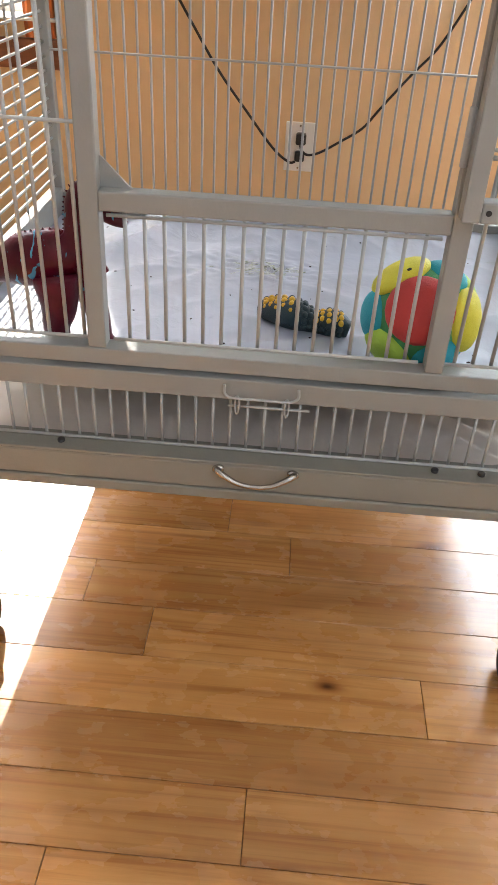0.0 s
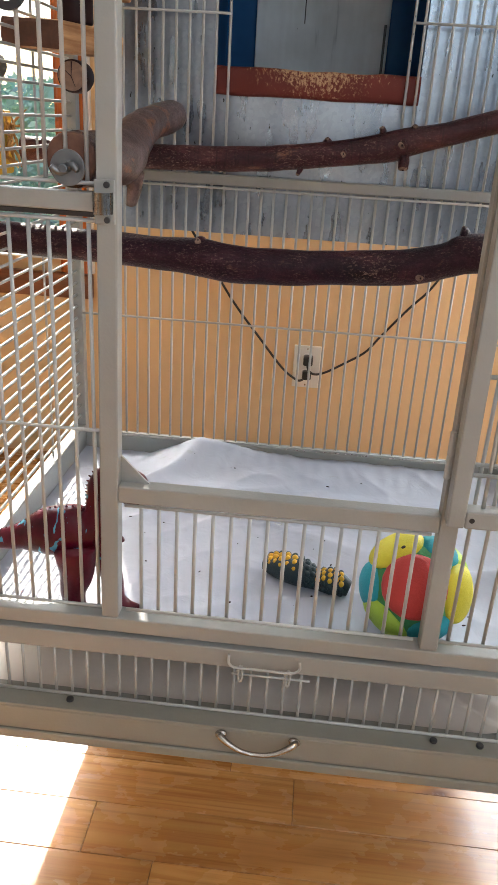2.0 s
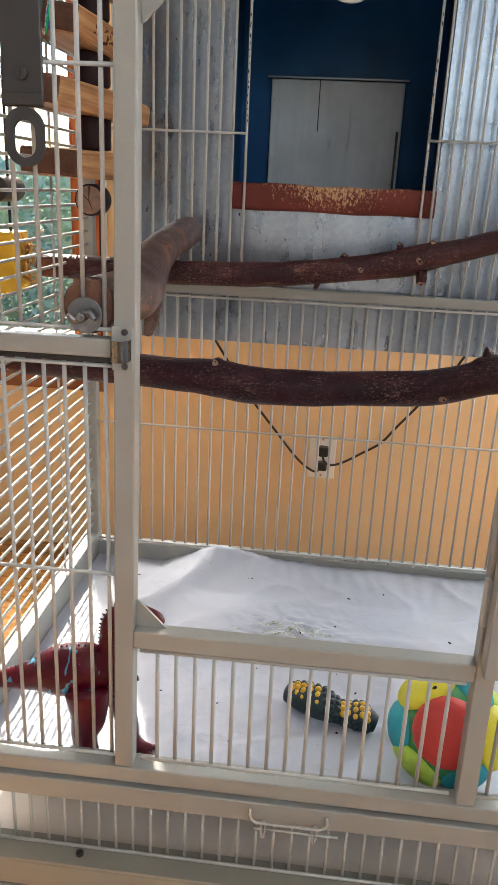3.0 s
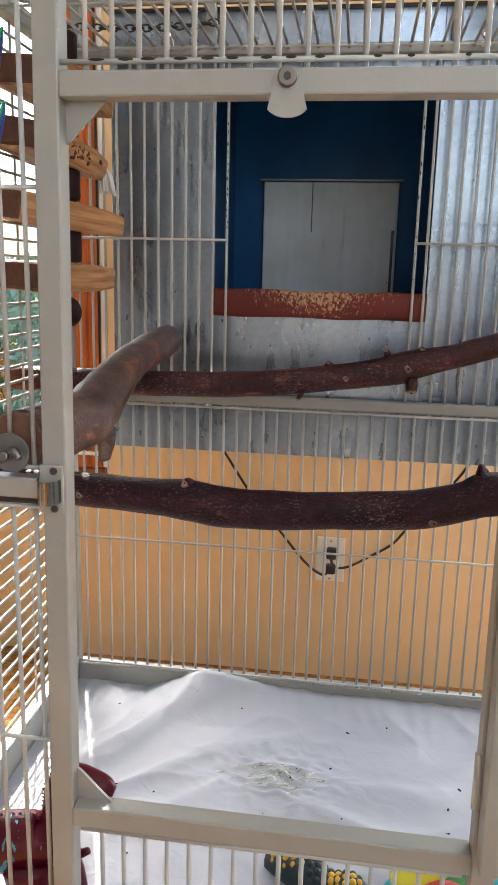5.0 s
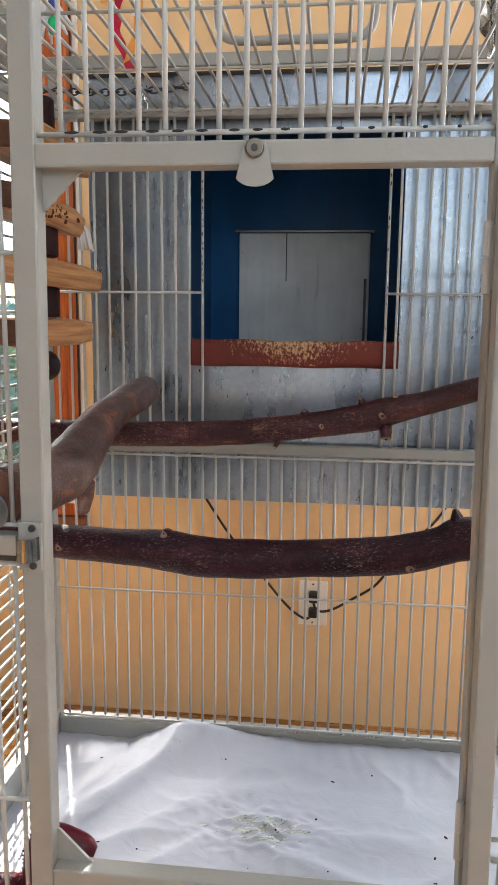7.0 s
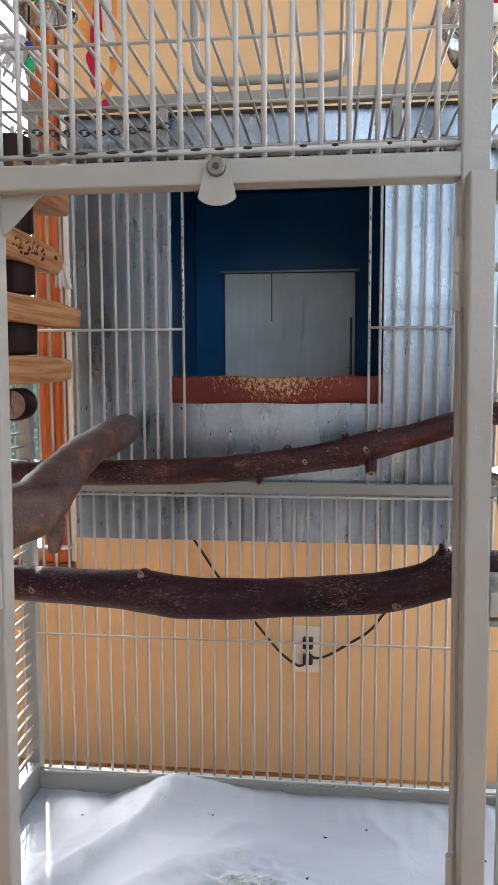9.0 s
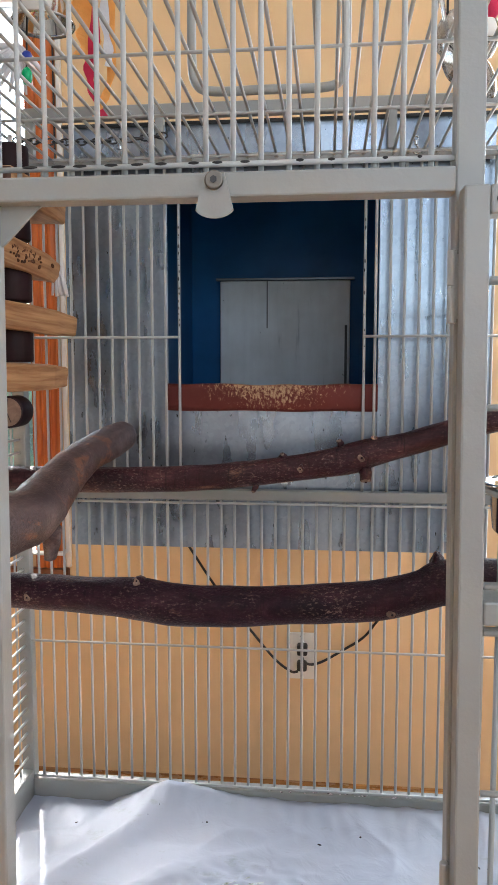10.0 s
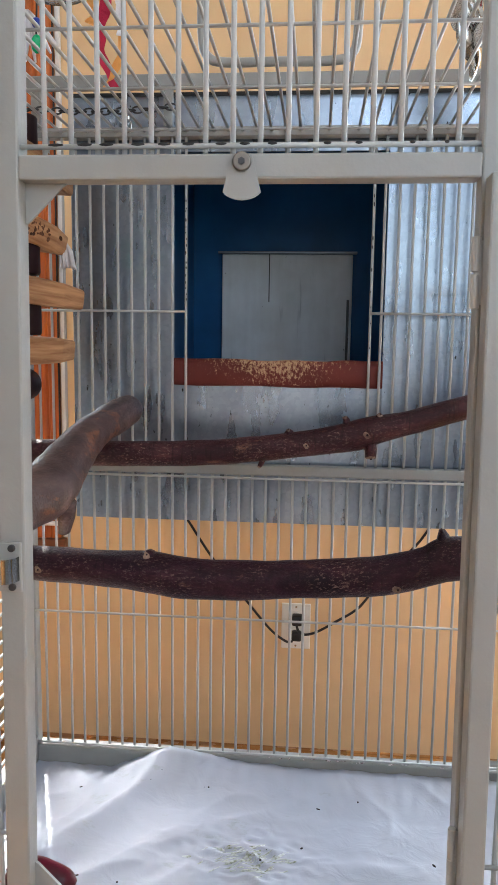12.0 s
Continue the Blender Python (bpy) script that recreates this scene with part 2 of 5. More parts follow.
# smooth dark bark with scuffs that bare the paler wood
def bark(name, deep, mid, pale, rub, along="X", bare=0.62, gloss=0.4):
    """Bark with streaks along the branch, scuffed patches and small pale flecks."""
    def v(run, cross):
        return world_pos(m, (run, cross, cross) if along == "X" else (cross, run, cross))
    m = material(name, mid, 0.45, Specular_IOR_Level=gloss)
    p = world_pos(m)
    c = ramp(m, noise_tex(m, v(9, 26), 1.0, 8, 0.7, 0.6), [(0.32, deep), (0.52, mid), (0.72, pale)])
    fine = noise_tex(m, v(60, 210), 1.0, 6, 0.7, 0.4)
    c = mixed(m, ramp(m, fine, [(0.36, (0.55, 0.55, 0.55)), (0.6, (0, 0, 0))]), c, deep)
    worn = ramp(m, noise_tex(m, v(16, 34), 1.0, 8, 0.72, 0.5), [(bare, (0, 0, 0)), (bare + 0.06, (0.85, 0.85, 0.85))])
    c = mixed(m, worn, c, mixed(m, fine, rub, tuple(q * 0.45 for q in rub)))
    fleck = ramp(m, noise_tex(m, v(230, 460), 1.0, 6, 0.75), [(0.545, (0, 0, 0)), (0.62, (1, 1, 1))])
    patch = ramp(m, noise_tex(m, p, 16, 6, 0.7), [(0.45, (0.08, 0.08, 0.08)), (0.60, (0.9, 0.9, 0.9))])
    c = mixed(m, mixed(m, 1.0, fleck, patch, "MULTIPLY"), c, (0.23, 0.14, 0.115))
    ring = ramp(m, noise_tex(m, v(340, 30), 1.0, 4, 0.6), [(0.33, (0.55, 0.55, 0.55)), (0.42, (1, 1, 1))])
    base(m, mixed(m, 1.0, c, ring, "MULTIPLY"))
    roughness(m, noise_tex(m, p, 45, 5), 0.24, 0.52)
    bump(m, mixed(m, 0.5, noise_tex(m, v(60, 150), 1.0, 9, 0.75), noise_tex(m, p, 330, 4)), 0.6, 0.0035)
    return m


M_BARK = bark("dark_bark", (0.007, 0.001, 0.005), (0.026, 0.005, 0.013), (0.080, 0.024, 0.032), (0.16, 0.072, 0.045), bare=0.605, gloss=0.2)
M_BARK_RED = bark("reddish_bark", (0.014, 0.003, 0.006), (0.056, 0.014, 0.018), (0.15, 0.055, 0.055), (0.23, 0.105, 0.065), bare=0.59, gloss=0.25)
M_BARK_GREY = bark("greyish_smooth_bark", (0.022, 0.008, 0.008), (0.078, 0.038, 0.034), (0.22, 0.14, 0.125), (0.36, 0.13, 0.045), "Y", 0.56, 0.55)
M_BARE = wood("bare_branch_wood", (0.34, 0.235, 0.17), (0.10, 0.055, 0.04), (120, 120, 120), 0.7, 0)

# red-stained nest lip, gnawed through to raw wood along its middle
M_LIP = material("red_stained_wood", (0.2, 0.05, 0.035), 0.55, Specular_IOR_Level=0.2)
_v = coords(M_LIP, (240, 120, 150))
_gn = noise_tex(M_LIP, _v, 1.0, 10, 0.82)
_mid = noise_tex(M_LIP, coords(M_LIP, (9, 9, 9)), 1.0, 2)
_xyz = M_LIP.node_tree.nodes.new("ShaderNodeSeparateXYZ")
M_LIP.node_tree.links.new(coords(M_LIP), _xyz.inputs[0])
_abs = M_LIP.node_tree.nodes.new("ShaderNodeMath")
_abs.operation = "ABSOLUTE"
M_LIP.node_tree.links.new(_xyz.outputs["X"], _abs.inputs[0])
_zone = ramp(M_LIP, _abs.outputs[0], [(0.02, (1, 1, 1)), (0.13, (0, 0, 0))])
_sum = M_LIP.node_tree.nodes.new("ShaderNodeMath")
_sum.operation = "MULTIPLY_ADD"
M_LIP.node_tree.links.new(_zone, _sum.inputs[0])
_sum.inputs[1].default_value = 0.15
M_LIP.node_tree.links.new(_gn, _sum.inputs[2])
_up = M_LIP.node_tree.nodes.new("ShaderNodeMath")
_up.operation = "MULTIPLY_ADD"
M_LIP.node_tree.links.new(_xyz.outputs["Z"], _up.inputs[0])
_up.inputs[1].default_value = 3.2
M_LIP.node_tree.links.new(_sum.outputs[0], _up.inputs[2])
_worn = ramp(M_LIP, _up.outputs[0], [(0.645, (0, 0, 0)), (0.70, (1, 1, 1))])
base(M_LIP, mixed(M_LIP, _worn, ramp(M_LIP, _mid, [(0.3, (0.095, 0.018, 0.014)), (0.7, (0.175, 0.036, 0.027))]), (0.50, 0.31, 0.18)))
bump(M_LIP, _worn, 0.4, 0.001)

M_SAWN = wood("sawn_branch_end", (0.19, 0.085, 0.05), (0.09, 0.035, 0.022), (70, 70, 70), 0.6, 0)
M_LOG_FACE = wood("weathered_log_face", (0.30, 0.19, 0.13), (0.17, 0.10, 0.07), (90, 90, 90), 0.7, 0)
M_PINE = wood("pine_block", (0.52, 0.32, 0.16), (0.33, 0.17, 0.075), (9, 55, 55), 0.6, 0.25)
M_BLOCK = wood("pine_toy_block", (0.64, 0.385, 0.20), (0.28, 0.12, 0.045), (55, 7, 120), 0.6, 0.22)
M_BLOCK_END = wood("dark_brown_block_end", (0.15, 0.062, 0.035), (0.08, 0.030, 0.017), (60, 60, 60), 0.55, 0.2)
# gnaw marks, dark because the shade inside the pits is in the colour
M_GNAW_SHADE = wood("shaded_gnawed_wood", (0.16, 0.060, 0.025), (0.05, 0.018, 0.008), (90, 90, 90), 0.8, 0)
M_SPACER = wood("dark_wood_spacer", (0.032, 0.012, 0.015), (0.014, 0.006, 0.007), (40, 40, 8), 0.5, 0)
M_SPACER.node_tree.nodes["Principled BSDF"].inputs["Specular IOR Level"].default_value = 0.2
M_TRIM = wood("orange_stained_trim", (0.60, 0.16, 0.020), (0.32, 0.066, 0.010), (60, 60, 4), 0.35, 0)
M_SILL = wood("brown_stained_sill", (0.28, 0.10, 0.04), (0.15, 0.05, 0.02), (5, 60, 60), 0.4, 0)
M_FRAME = painted("white_window_frame", (0.75, 0.75, 0.74), (0.5, 0.48, 0.44), 0.4, 0.8)
M_PLASTIC_WHITE = material("white_plastic", (0.78, 0.77, 0.73), 0.35)
M_BLACK = material("black_rubber", (0.012, 0.012, 0.013), 0.5)
bump(M_BLACK, noise_tex(M_BLACK, world_pos(M_BLACK), 300, 2), 0.1, 0.001)


def plastic(name, color, rough=0.4):
    m = material(name, color, rough)
    p = world_pos(m)
    base(m, mixed(m, noise_tex(m, p, 40, 4), tuple(v * 0.8 for v in color), tuple(min(1, v * 1.1) for v in color)))
    bump(m, noise_tex(m, p, 330, 6, 0.75), 0.55, 0.0016)
    return m


M_RED = plastic("red_plush", (0.55, 0.045, 0.04), 0.6)
M_YELLOW = plastic("yellow_plush", (0.72, 0.66, 0.05), 0.6)
M_TEAL = plastic("teal_plush", (0.01, 0.36, 0.45), 0.6)
M_LIME = plastic("lime_plush", (0.40, 0.62, 0.07), 0.6)
M_GREEN = plastic("green_plush", (0.05, 0.30, 0.10), 0.6)
M_BLUE = plastic("blue_plastic", (0.02, 0.05, 0.35), 0.35)
M_BEAD = plastic("green_bead", (0.0, 0.40, 0.14), 0.15)
M_ORANGE_CLOTH = plastic("orange_cloth", (0.85, 0.42, 0.12), 0.85)
M_PINK_CLOTH = plastic("crimson_cloth", (0.62, 0.025, 0.09), 0.8)
M_WHITE_CLOTH = plastic("white_cloth", (0.75, 0.74, 0.76), 0.9)
M_MUSTARD = plastic("mustard_rubber", (0.68, 0.40, 0.02), 0.5)
M_TOYDARK = plastic("dark_teal_rubber", (0.012, 0.035, 0.045), 0.5)
M_STRAW = wood("shredded_palm", (0.60, 0.33, 0.10), (0.32, 0.15, 0.04), (90, 90, 20), 0.8, 0.2)

# maroon rubber with pale blue claw marks on the flanks
M_DINO = material("maroon_rubber", (0.1, 0.005, 0.02), 0.3, Specular_IOR_Level=0.35)
_m = ramp(M_DINO, noise_tex(M_DINO, coords(M_DINO, (75, 40, 38)), 1.0, 2, 0.4, 1.8), [(0.665, (0, 0, 0)), (0.68, (1, 1, 1))])
_xyz = M_DINO.node_tree.nodes.new("ShaderNodeSeparateXYZ")
M_DINO.node_tree.links.new(coords(M_DINO), _xyz.inputs[0])
_flank = M_DINO.node_tree.nodes.new("ShaderNodeMapRange")
_flank.inputs["From Min"].default_value, _flank.inputs["From Max"].default_value = 0.535, 0.525
M_DINO.node_tree.links.new(_xyz.outputs["Z"], _flank.inputs["Value"])
_low = M_DINO.node_tree.nodes.new("ShaderNodeMapRange")
_low.inputs["From Min"].default_value, _low.inputs["From Max"].default_value = 0.432, 0.440
M_DINO.node_tree.links.new(_xyz.outputs["Z"], _low.inputs["Value"])
_m = mixed(M_DINO, 1.0, mixed(M_DINO, 1.0, _m, _flank.outputs["Result"], "MULTIPLY"), _low.outputs["Result"], "MULTIPLY")
_c = ramp(M_DINO, noise_tex(M_DINO, coords(M_DINO, (30, 30, 30)), 1.0, 4), [(0.3, (0.045, 0.001, 0.008)), (0.7, (0.125, 0.002, 0.016))])
base(M_DINO, mixed(M_DINO, _m, _c, (0.06, 0.30, 0.46)))
bump(M_DINO, noise_tex(M_DINO, coords(M_DINO, (260, 260, 260)), 1.0, 3), 0.35, 0.001)

M_GLASS = material("window_glass", (1, 1, 1), 0.0, 0.0, Transmission_Weight=1.0, IOR=1.45)
M_GRASS = material("lawn_and_shore", (0.07, 0.11, 0.04), 0.9)
base(M_GRASS, ramp(M_GRASS, noise_tex(M_GRASS, world_pos(M_GRASS), 0.7, 6), [(0.35, (0.03, 0.06, 0.025)), (0.7, (0.08, 0.12, 0.05))]))
M_LEAF = material("shrub_leaf", (0.07, 0.13, 0.04), 0.6)
base(M_LEAF, mixed(M_LEAF, per_object(M_LEAF), (0.035, 0.08, 0.03), (0.08, 0.13, 0.04)))
M_WATER = material("inlet_water", (0.045, 0.125, 0.15), 0.7, Specular_IOR_Level=0.05)
bump(M_WATER, noise_tex(M_WATER, world_pos(M_WATER), 3, 4), 0.3, 0.05)


# ---------------------------------------------------------------- builders
def mesh_of(bm, mat, smooth=False):
    me = bpy.data.meshes.new("mesh")
    bmesh.ops.recalc_face_normals(bm, faces=bm.faces)
    if smooth:
        for f in bm.faces:
            f.smooth = True
    bm.to_mesh(me)
    bm.free()
    me.materials.append(mat)
    return me


def part(name, bm, mat, parent=None, label="", smooth=False):
    ob = new(name, bm if isinstance(bm, bpy.types.Mesh) else mesh_of(bm, mat, smooth))
    ob.parent = parent
    if label:
        tagged(ob, label)
    return ob


def thing(name, at, label, category, group="", kind=""):
    ob = new(name)
    ob.location = at
    ob.empty_display_size = 0.02
    bpy.context.view_layer.update()
    return tagged(ob, label, category, group, kind)


def under(ob, parent):
    """Hang ob under parent and keep its place in the world."""
    ob.parent = parent
    place, up = parent.matrix_basis.copy(), parent
    while up.parent:
        place = up.parent.matrix_basis @ up.matrix_parent_inverse @ place if up is parent else up.parent.matrix_basis @ up.matrix_parent_inverse @ up.matrix_basis @ place
        up = up.parent
    ob.matrix_parent_inverse = place.inverted()
    return ob


def put(name, bm, mat, parent, label="", smooth=False):
    return under(part(name, bm, mat, None, label, smooth), parent)


def box_bm(x0, x1, y0, y1, z0, z1, bevel=0.0, seg=2, bm=None):
    made = bm or bmesh.new()
    r = bmesh.ops.create_cube(made, size=1.0, matrix=Matrix.Translation(((x0 + x1) / 2, (y0 + y1) / 2, (z0 + z1) / 2)) @ Matrix.Diagonal((x1 - x0, y1 - y0, z1 - z0, 1)))
    if bevel:
        es = list({e for v in r["verts"] for e in v.link_edges})
        bmesh.ops.bevel(made, geom=es, offset=bevel, segments=seg, profile=0.5, affect="EDGES")
    return made


def tube_bm(points, radii, sides=12, caps=True, bm=None, wobble=0.0, seed=0):
    """A round tube along points, one ring at each."""
    made = bm or bmesh.new()
    pts = [Vector(p) for p in points]
    if isinstance(radii, (int, float)):
        radii = [radii] * len(pts)
    rings = []
    side = None
    for i, p in enumerate(pts):
        way = (pts[min(i + 1, len(pts) - 1)] - pts[max(i - 1, 0)]).normalized()
        if side is None:
            side = way.orthogonal().normalized()
        side = (side - way * side.dot(way)).normalized()
        other = way.cross(side)
        ring = []
        for k in range(sides):
            a = math.tau * k / sides
            r = float(radii[i])
            if wobble:
                r *= 1 + wobble * noise.noise(Vector((p.x * 30 + seed, math.cos(a) * 1.3 + p.y * 30, math.sin(a) * 1.3 + p.z * 30)))
            ring.append(made.verts.new(p + r * (math.cos(a) * side + math.sin(a) * other)))
        rings.append(ring)
    for a, b in zip(rings, rings[1:]):
        for k in range(sides):
            made.faces.new((a[k], a[(k + 1) % sides], b[(k + 1) % sides], b[k]))
    if caps:
        made.faces.new(rings[0][::-1])
        made.faces.new(rings[-1])
    return made


def spline(points, n):
    """Catmull-Rom through points (tuples of any size), n steps a span."""
    p = [np.array(q, float) for q in points]
    p = [2 * p[0] - p[1]] + p + [2 * p[-1] - p[-2]]
    out = []
    for i in range(1, len(p) - 2):
        for k in range(n):
            t = k / n
            a, b, c, d = p[i - 1], p[i], p[i + 1], p[i + 2]
            out.append(0.5 * (2 * b + (c - a) * t + (2 * a - 5 * b + 4 * c - d) * t * t + (3 * b - a - 3 * c + d) * t ** 3))
    out.append(p[-2])
    return [tuple(float(v) for v in q) for q in out]


def cylinder_bm(at, r, depth, axis="Z", sides=20, bevel=0.0, bm=None):
    made = bm or bmesh.new()
    turn = {"Z": Matrix(), "Y": Matrix.Rotation(math.pi / 2, 4, "X"), "X": Matrix.Rotation(math.pi / 2, 4, "Y")}[axis]
    q = bmesh.ops.create_cone(made, cap_ends=True, segments=sides, radius1=r, radius2=r, depth=depth, matrix=Matrix.Translation(at) @ turn)
    if bevel:
        es = [e for e in {e for v in q["verts"] for e in v.link_edges} if len(e.link_faces) == 2 and any(len(f.verts) > 4 for f in e.link_faces)]
        bmesh.ops.bevel(made, geom=es, offset=bevel, segments=2, profile=0.5, affect="EDGES")
    return made


def lathe_bm(profile, at, sides=28):
    made = bmesh.new()
    rings = [[made.verts.new((at[0] + r * math.cos(math.tau * k / sides), at[1] + r * math.sin(math.tau * k / sides), at[2] + z)) for k in range(sides)] for r, z in profile]
    for a, b in zip(rings, rings[1:]):
        for k in range(sides):
            made.faces.new((a[k], a[(k + 1) % sides], b[(k + 1) % sides], b[k]))
    return made


def ellipsoid_bm(at, rx, ry, rz, turn=Matrix(), u=20, v=14, bm=None):
    made = bm or bmesh.new()
    bmesh.ops.create_uvsphere(made, u_segments=u, v_segments=v, radius=1.0, matrix=Matrix.Translation(at) @ turn @ Matrix.Diagonal((rx, ry, rz, 1)))
    return made


def prism_bm(outline, y0, y1):
    """An outline in x and z, drawn out from y0 to y1."""
    made = bmesh.new()
    a = [made.verts.new((x, y0, z)) for x, z in outline]
    b = [made.verts.new((x, y1, z)) for x, z in outline]
    made.faces.new(a)
    made.faces.new(b[::-1])
    for i in range(len(a)):
        j = (i + 1) % len(a)
        made.faces.new((a[i], b[i], b[j], a[j]))
    return made


WIRES = {}


def wire(name, a, b, parent, r=0.0020, mat=None):
    """A straight round bar from a to b; bars of one length share a mesh."""
    a, b = Vector(a), Vector(b)
    length = round((b - a).length, 4)
    mat = mat or M_BAR
    key = (length, r, mat.name)
    if key not in WIRES:
        bm = tube_bm([(0, 0, 0), (0, 0, length)], r, 8)
        WIRES[key] = mesh_of(bm, mat, True)
    ob = new(name, WIRES[key])
    ob.matrix_basis = Matrix.Translation(a) @ (b - a).to_track_quat("Z", "Y").to_matrix().to_4x4()
    return under(ob, parent)


# ---------------------------------------------------------------- room
WALL_Y = 2.36
XL, XR, YN = -2.2, 2.4, -0.40
W1 = (-1.6, -0.402, 0.56, 1.9)
W2 = (0.74, 1.8, 0.35, 2.0)


def wall_with_openings(name, openings, x0, x1, y0, y1, z0, z1, label, mat=None):
    """A wall along x, cut into blocks round its openings (x0, x1, z0, z1)."""
    bm = bmesh.new()
    xs = sorted({x0, x1, *[v for o in openings for v in o[:2]]})
    for a, b in zip(xs, xs[1:]):
        hole = [o for o in openings if o[0] <= a and b <= o[1]]
        if hole:
            box_bm(a, b, y0, y1, z0, hole[0][2], bm=bm)
            box_bm(a, b, y0, y1, hole[0][3], z1, bm=bm)
        else:
            box_bm(a, b, y0, y1, z0, z1, bm=bm)
    bmesh.ops.remove_doubles(bm, verts=bm.verts, dist=1e-5)
    return tagged(part(name, bm, mat or M_WALL), label, "wall", kind="structure")


wall_with_openings("wall_north", (W1, W2), XL, XR, WALL_Y, WALL_Y + 0.16, 0, 2.5, "warm ochre-yellow painted plaster wall behind the cage")
# unseen wall, set close with a high opening so light fades downwards
wall_with_openings("wall_south", ((0.3, 2.1, 1.15, 2.3),), XL, XR, YN - 0.16, YN, 0, 2.5, "unseen pale grey wall with a high window, added to shape the light", M_GREY_WALL)
tagged(part("wall_west", box_bm(XL - 0.16, XL, YN - 0.16, WALL_Y + 0.16, 0, 2.5), M_GREY_WALL), "pale grey painted side wall", "wall", kind="structure")
tagged(part("wall_east", box_bm(XR, XR + 0.16, YN - 0.16, WALL_Y + 0.16, 0, 2.5), M_GREY_WALL), "pale grey painted side wall", "wall", kind="structure")
tagged(part("ceiling", box_bm(XL - 0.16, XR + 0.16, YN - 0.16, WALL_Y + 0.16, 2.5, 2.6), M_WHITE), "plain white painted ceiling", "ceiling", kind="structure")
floor = tagged(part("floor", box_bm(XL - 0.16, XR + 0.16, YN - 0.16, WALL_Y + 0.16, -0.12, -0.004), M_JOINT), "varnished honey-coloured hardwood strip floor", "floor", kind="structure")


def window(name, o, label, mullions):
    w = thing(name, ((o[0] + o[1]) / 2, WALL_Y, o[2]), label, "window", kind="structure")
    fr = 0.022
    y0, y1 = WALL_Y + 0.07, WALL_Y + 0.12
    put("window_frame", box_bm(o[0], o[0] + fr, y0, y1, o[2], o[3], 0.004), M_FRAME, w)
    put("window_frame", box_bm(o[1] - fr, o[1], y0, y1, o[2], o[3], 0.004), M_FRAME, w)
    put("window_frame", box_bm(o[0] + fr, o[1] - fr, y0, y1, o[2], o[2] + fr, 0.004), M_FRAME, w)
    put("window_frame", box_bm(o[0] + fr, o[1] - fr, y0, y1, o[3] - fr, o[3], 0.004), M_FRAME, w)
    for x in mullions:
        put("mullion", box_bm(x - 0.02, x + 0.02, y0, y1, o[2] + fr, o[3] - fr, 0.003), M_FRAME, w)
    xs = [o[0] + fr, *mullions, o[1] - fr]
    for a, b in zip(xs, xs[1:]):
        g = put("pane", box_bm(a, b, y0 + 0.022, y0 + 0.027, o[2] + fr, o[3] - fr), M_GLASS, w, "clear window glass")
        g.visible_shadow = False
    return w


win = window("window_1", W1, "bright window with stained wood trim and white sash", (-1.02,))
window("window_2", W2, "tall bright window with white sash", (1.3,))


def fluted_trim(x0, x1, z0, z1):
    """A casing board with three shallow upright flutes."""
    n, y = 24, WALL_Y
    pts = []
    for i in range(n + 1):
        u = i / n
        d = 0.022 - 0.004 * max(0, math.sin(u * math.pi * 7)) if 0.08 < u < 0.92 else 0.018
        pts.append((x0 + (x1 - x0) * u, y - d))
    bm = bmesh.new()
    lo = [bm.verts.new((x, yy, z0)) for x, yy in pts] + [bm.verts.new((x1, y - 0.002, z0)), bm.verts.new((x0, y - 0.002, z0))]
    hi = [bm.verts.new((v.co.x, v.co.y, z1)) for v in lo]
    bm.faces.new(lo)
    bm.faces.new(hi[::-1])
    for i in range(len(lo)):
        j = (i + 1) % len(lo)
        bm.faces.new((lo[i], hi[i], hi[j], lo[j]))
    return bm


put("casing", fluted_trim(-0.418, -0.350, 0.520, 1.965), M_TRIM, win, "orange-stained fluted wood casing")
put("corner_bead", box_bm(-0.3445, -0.3335, WALL_Y - 0.014, WALL_Y - 0.001, 0.520, 2.04, 0.002), M_FRAME, win, "white painted bead beside the casing")
put("casing", fluted_trim(-1.675, -1.607, 0.520, 1.965), M_TRIM, win, "orange-stained fluted wood casing")
put("casing", box_bm(-1.69, -0.335, WALL_Y - 0.024, WALL_Y - 0.002, 1.967, 2.04, 0.004), M_TRIM, win, "orange-stained wood head casing")
put("window_sill", box_bm(-1.70, -0.337, WALL_Y - 0.045, WALL_Y + 0.068, 0.556, 0.562, 0.002), M_FRAME, win, "white painted inner sill")
put("apron", box_bm(-1.69, -0.338, WALL_Y - 0.026, WALL_Y - 0.002, 0.455, 0.518, 0.004), M_SILL, win, "brown-stained wood apron under the sill")
# curtain rod flex seen as a thin dark line beside the casing
tagged(part("blind_cord", tube_bm([(-0.3465, WALL_Y - 0.022, 1.9), (-0.3465, WALL_Y - 0.022, 0.75)], 0.002, 8), M_BLACK), "thin black cord hanging beside the window casing", "cord")

# outdoors
tagged(part("ground", box_bm(-160, 160, 2.6, 300.0, -1.0, -0.9), M_GRASS), "green lawn outside the window", "ground", kind="structure")
tagged(part("water", box_bm(-400, 400, 9.0, 900, -1.4, -1.3), M_WATER), "calm grey-blue inlet beyond the lawn", "water", kind="structure")


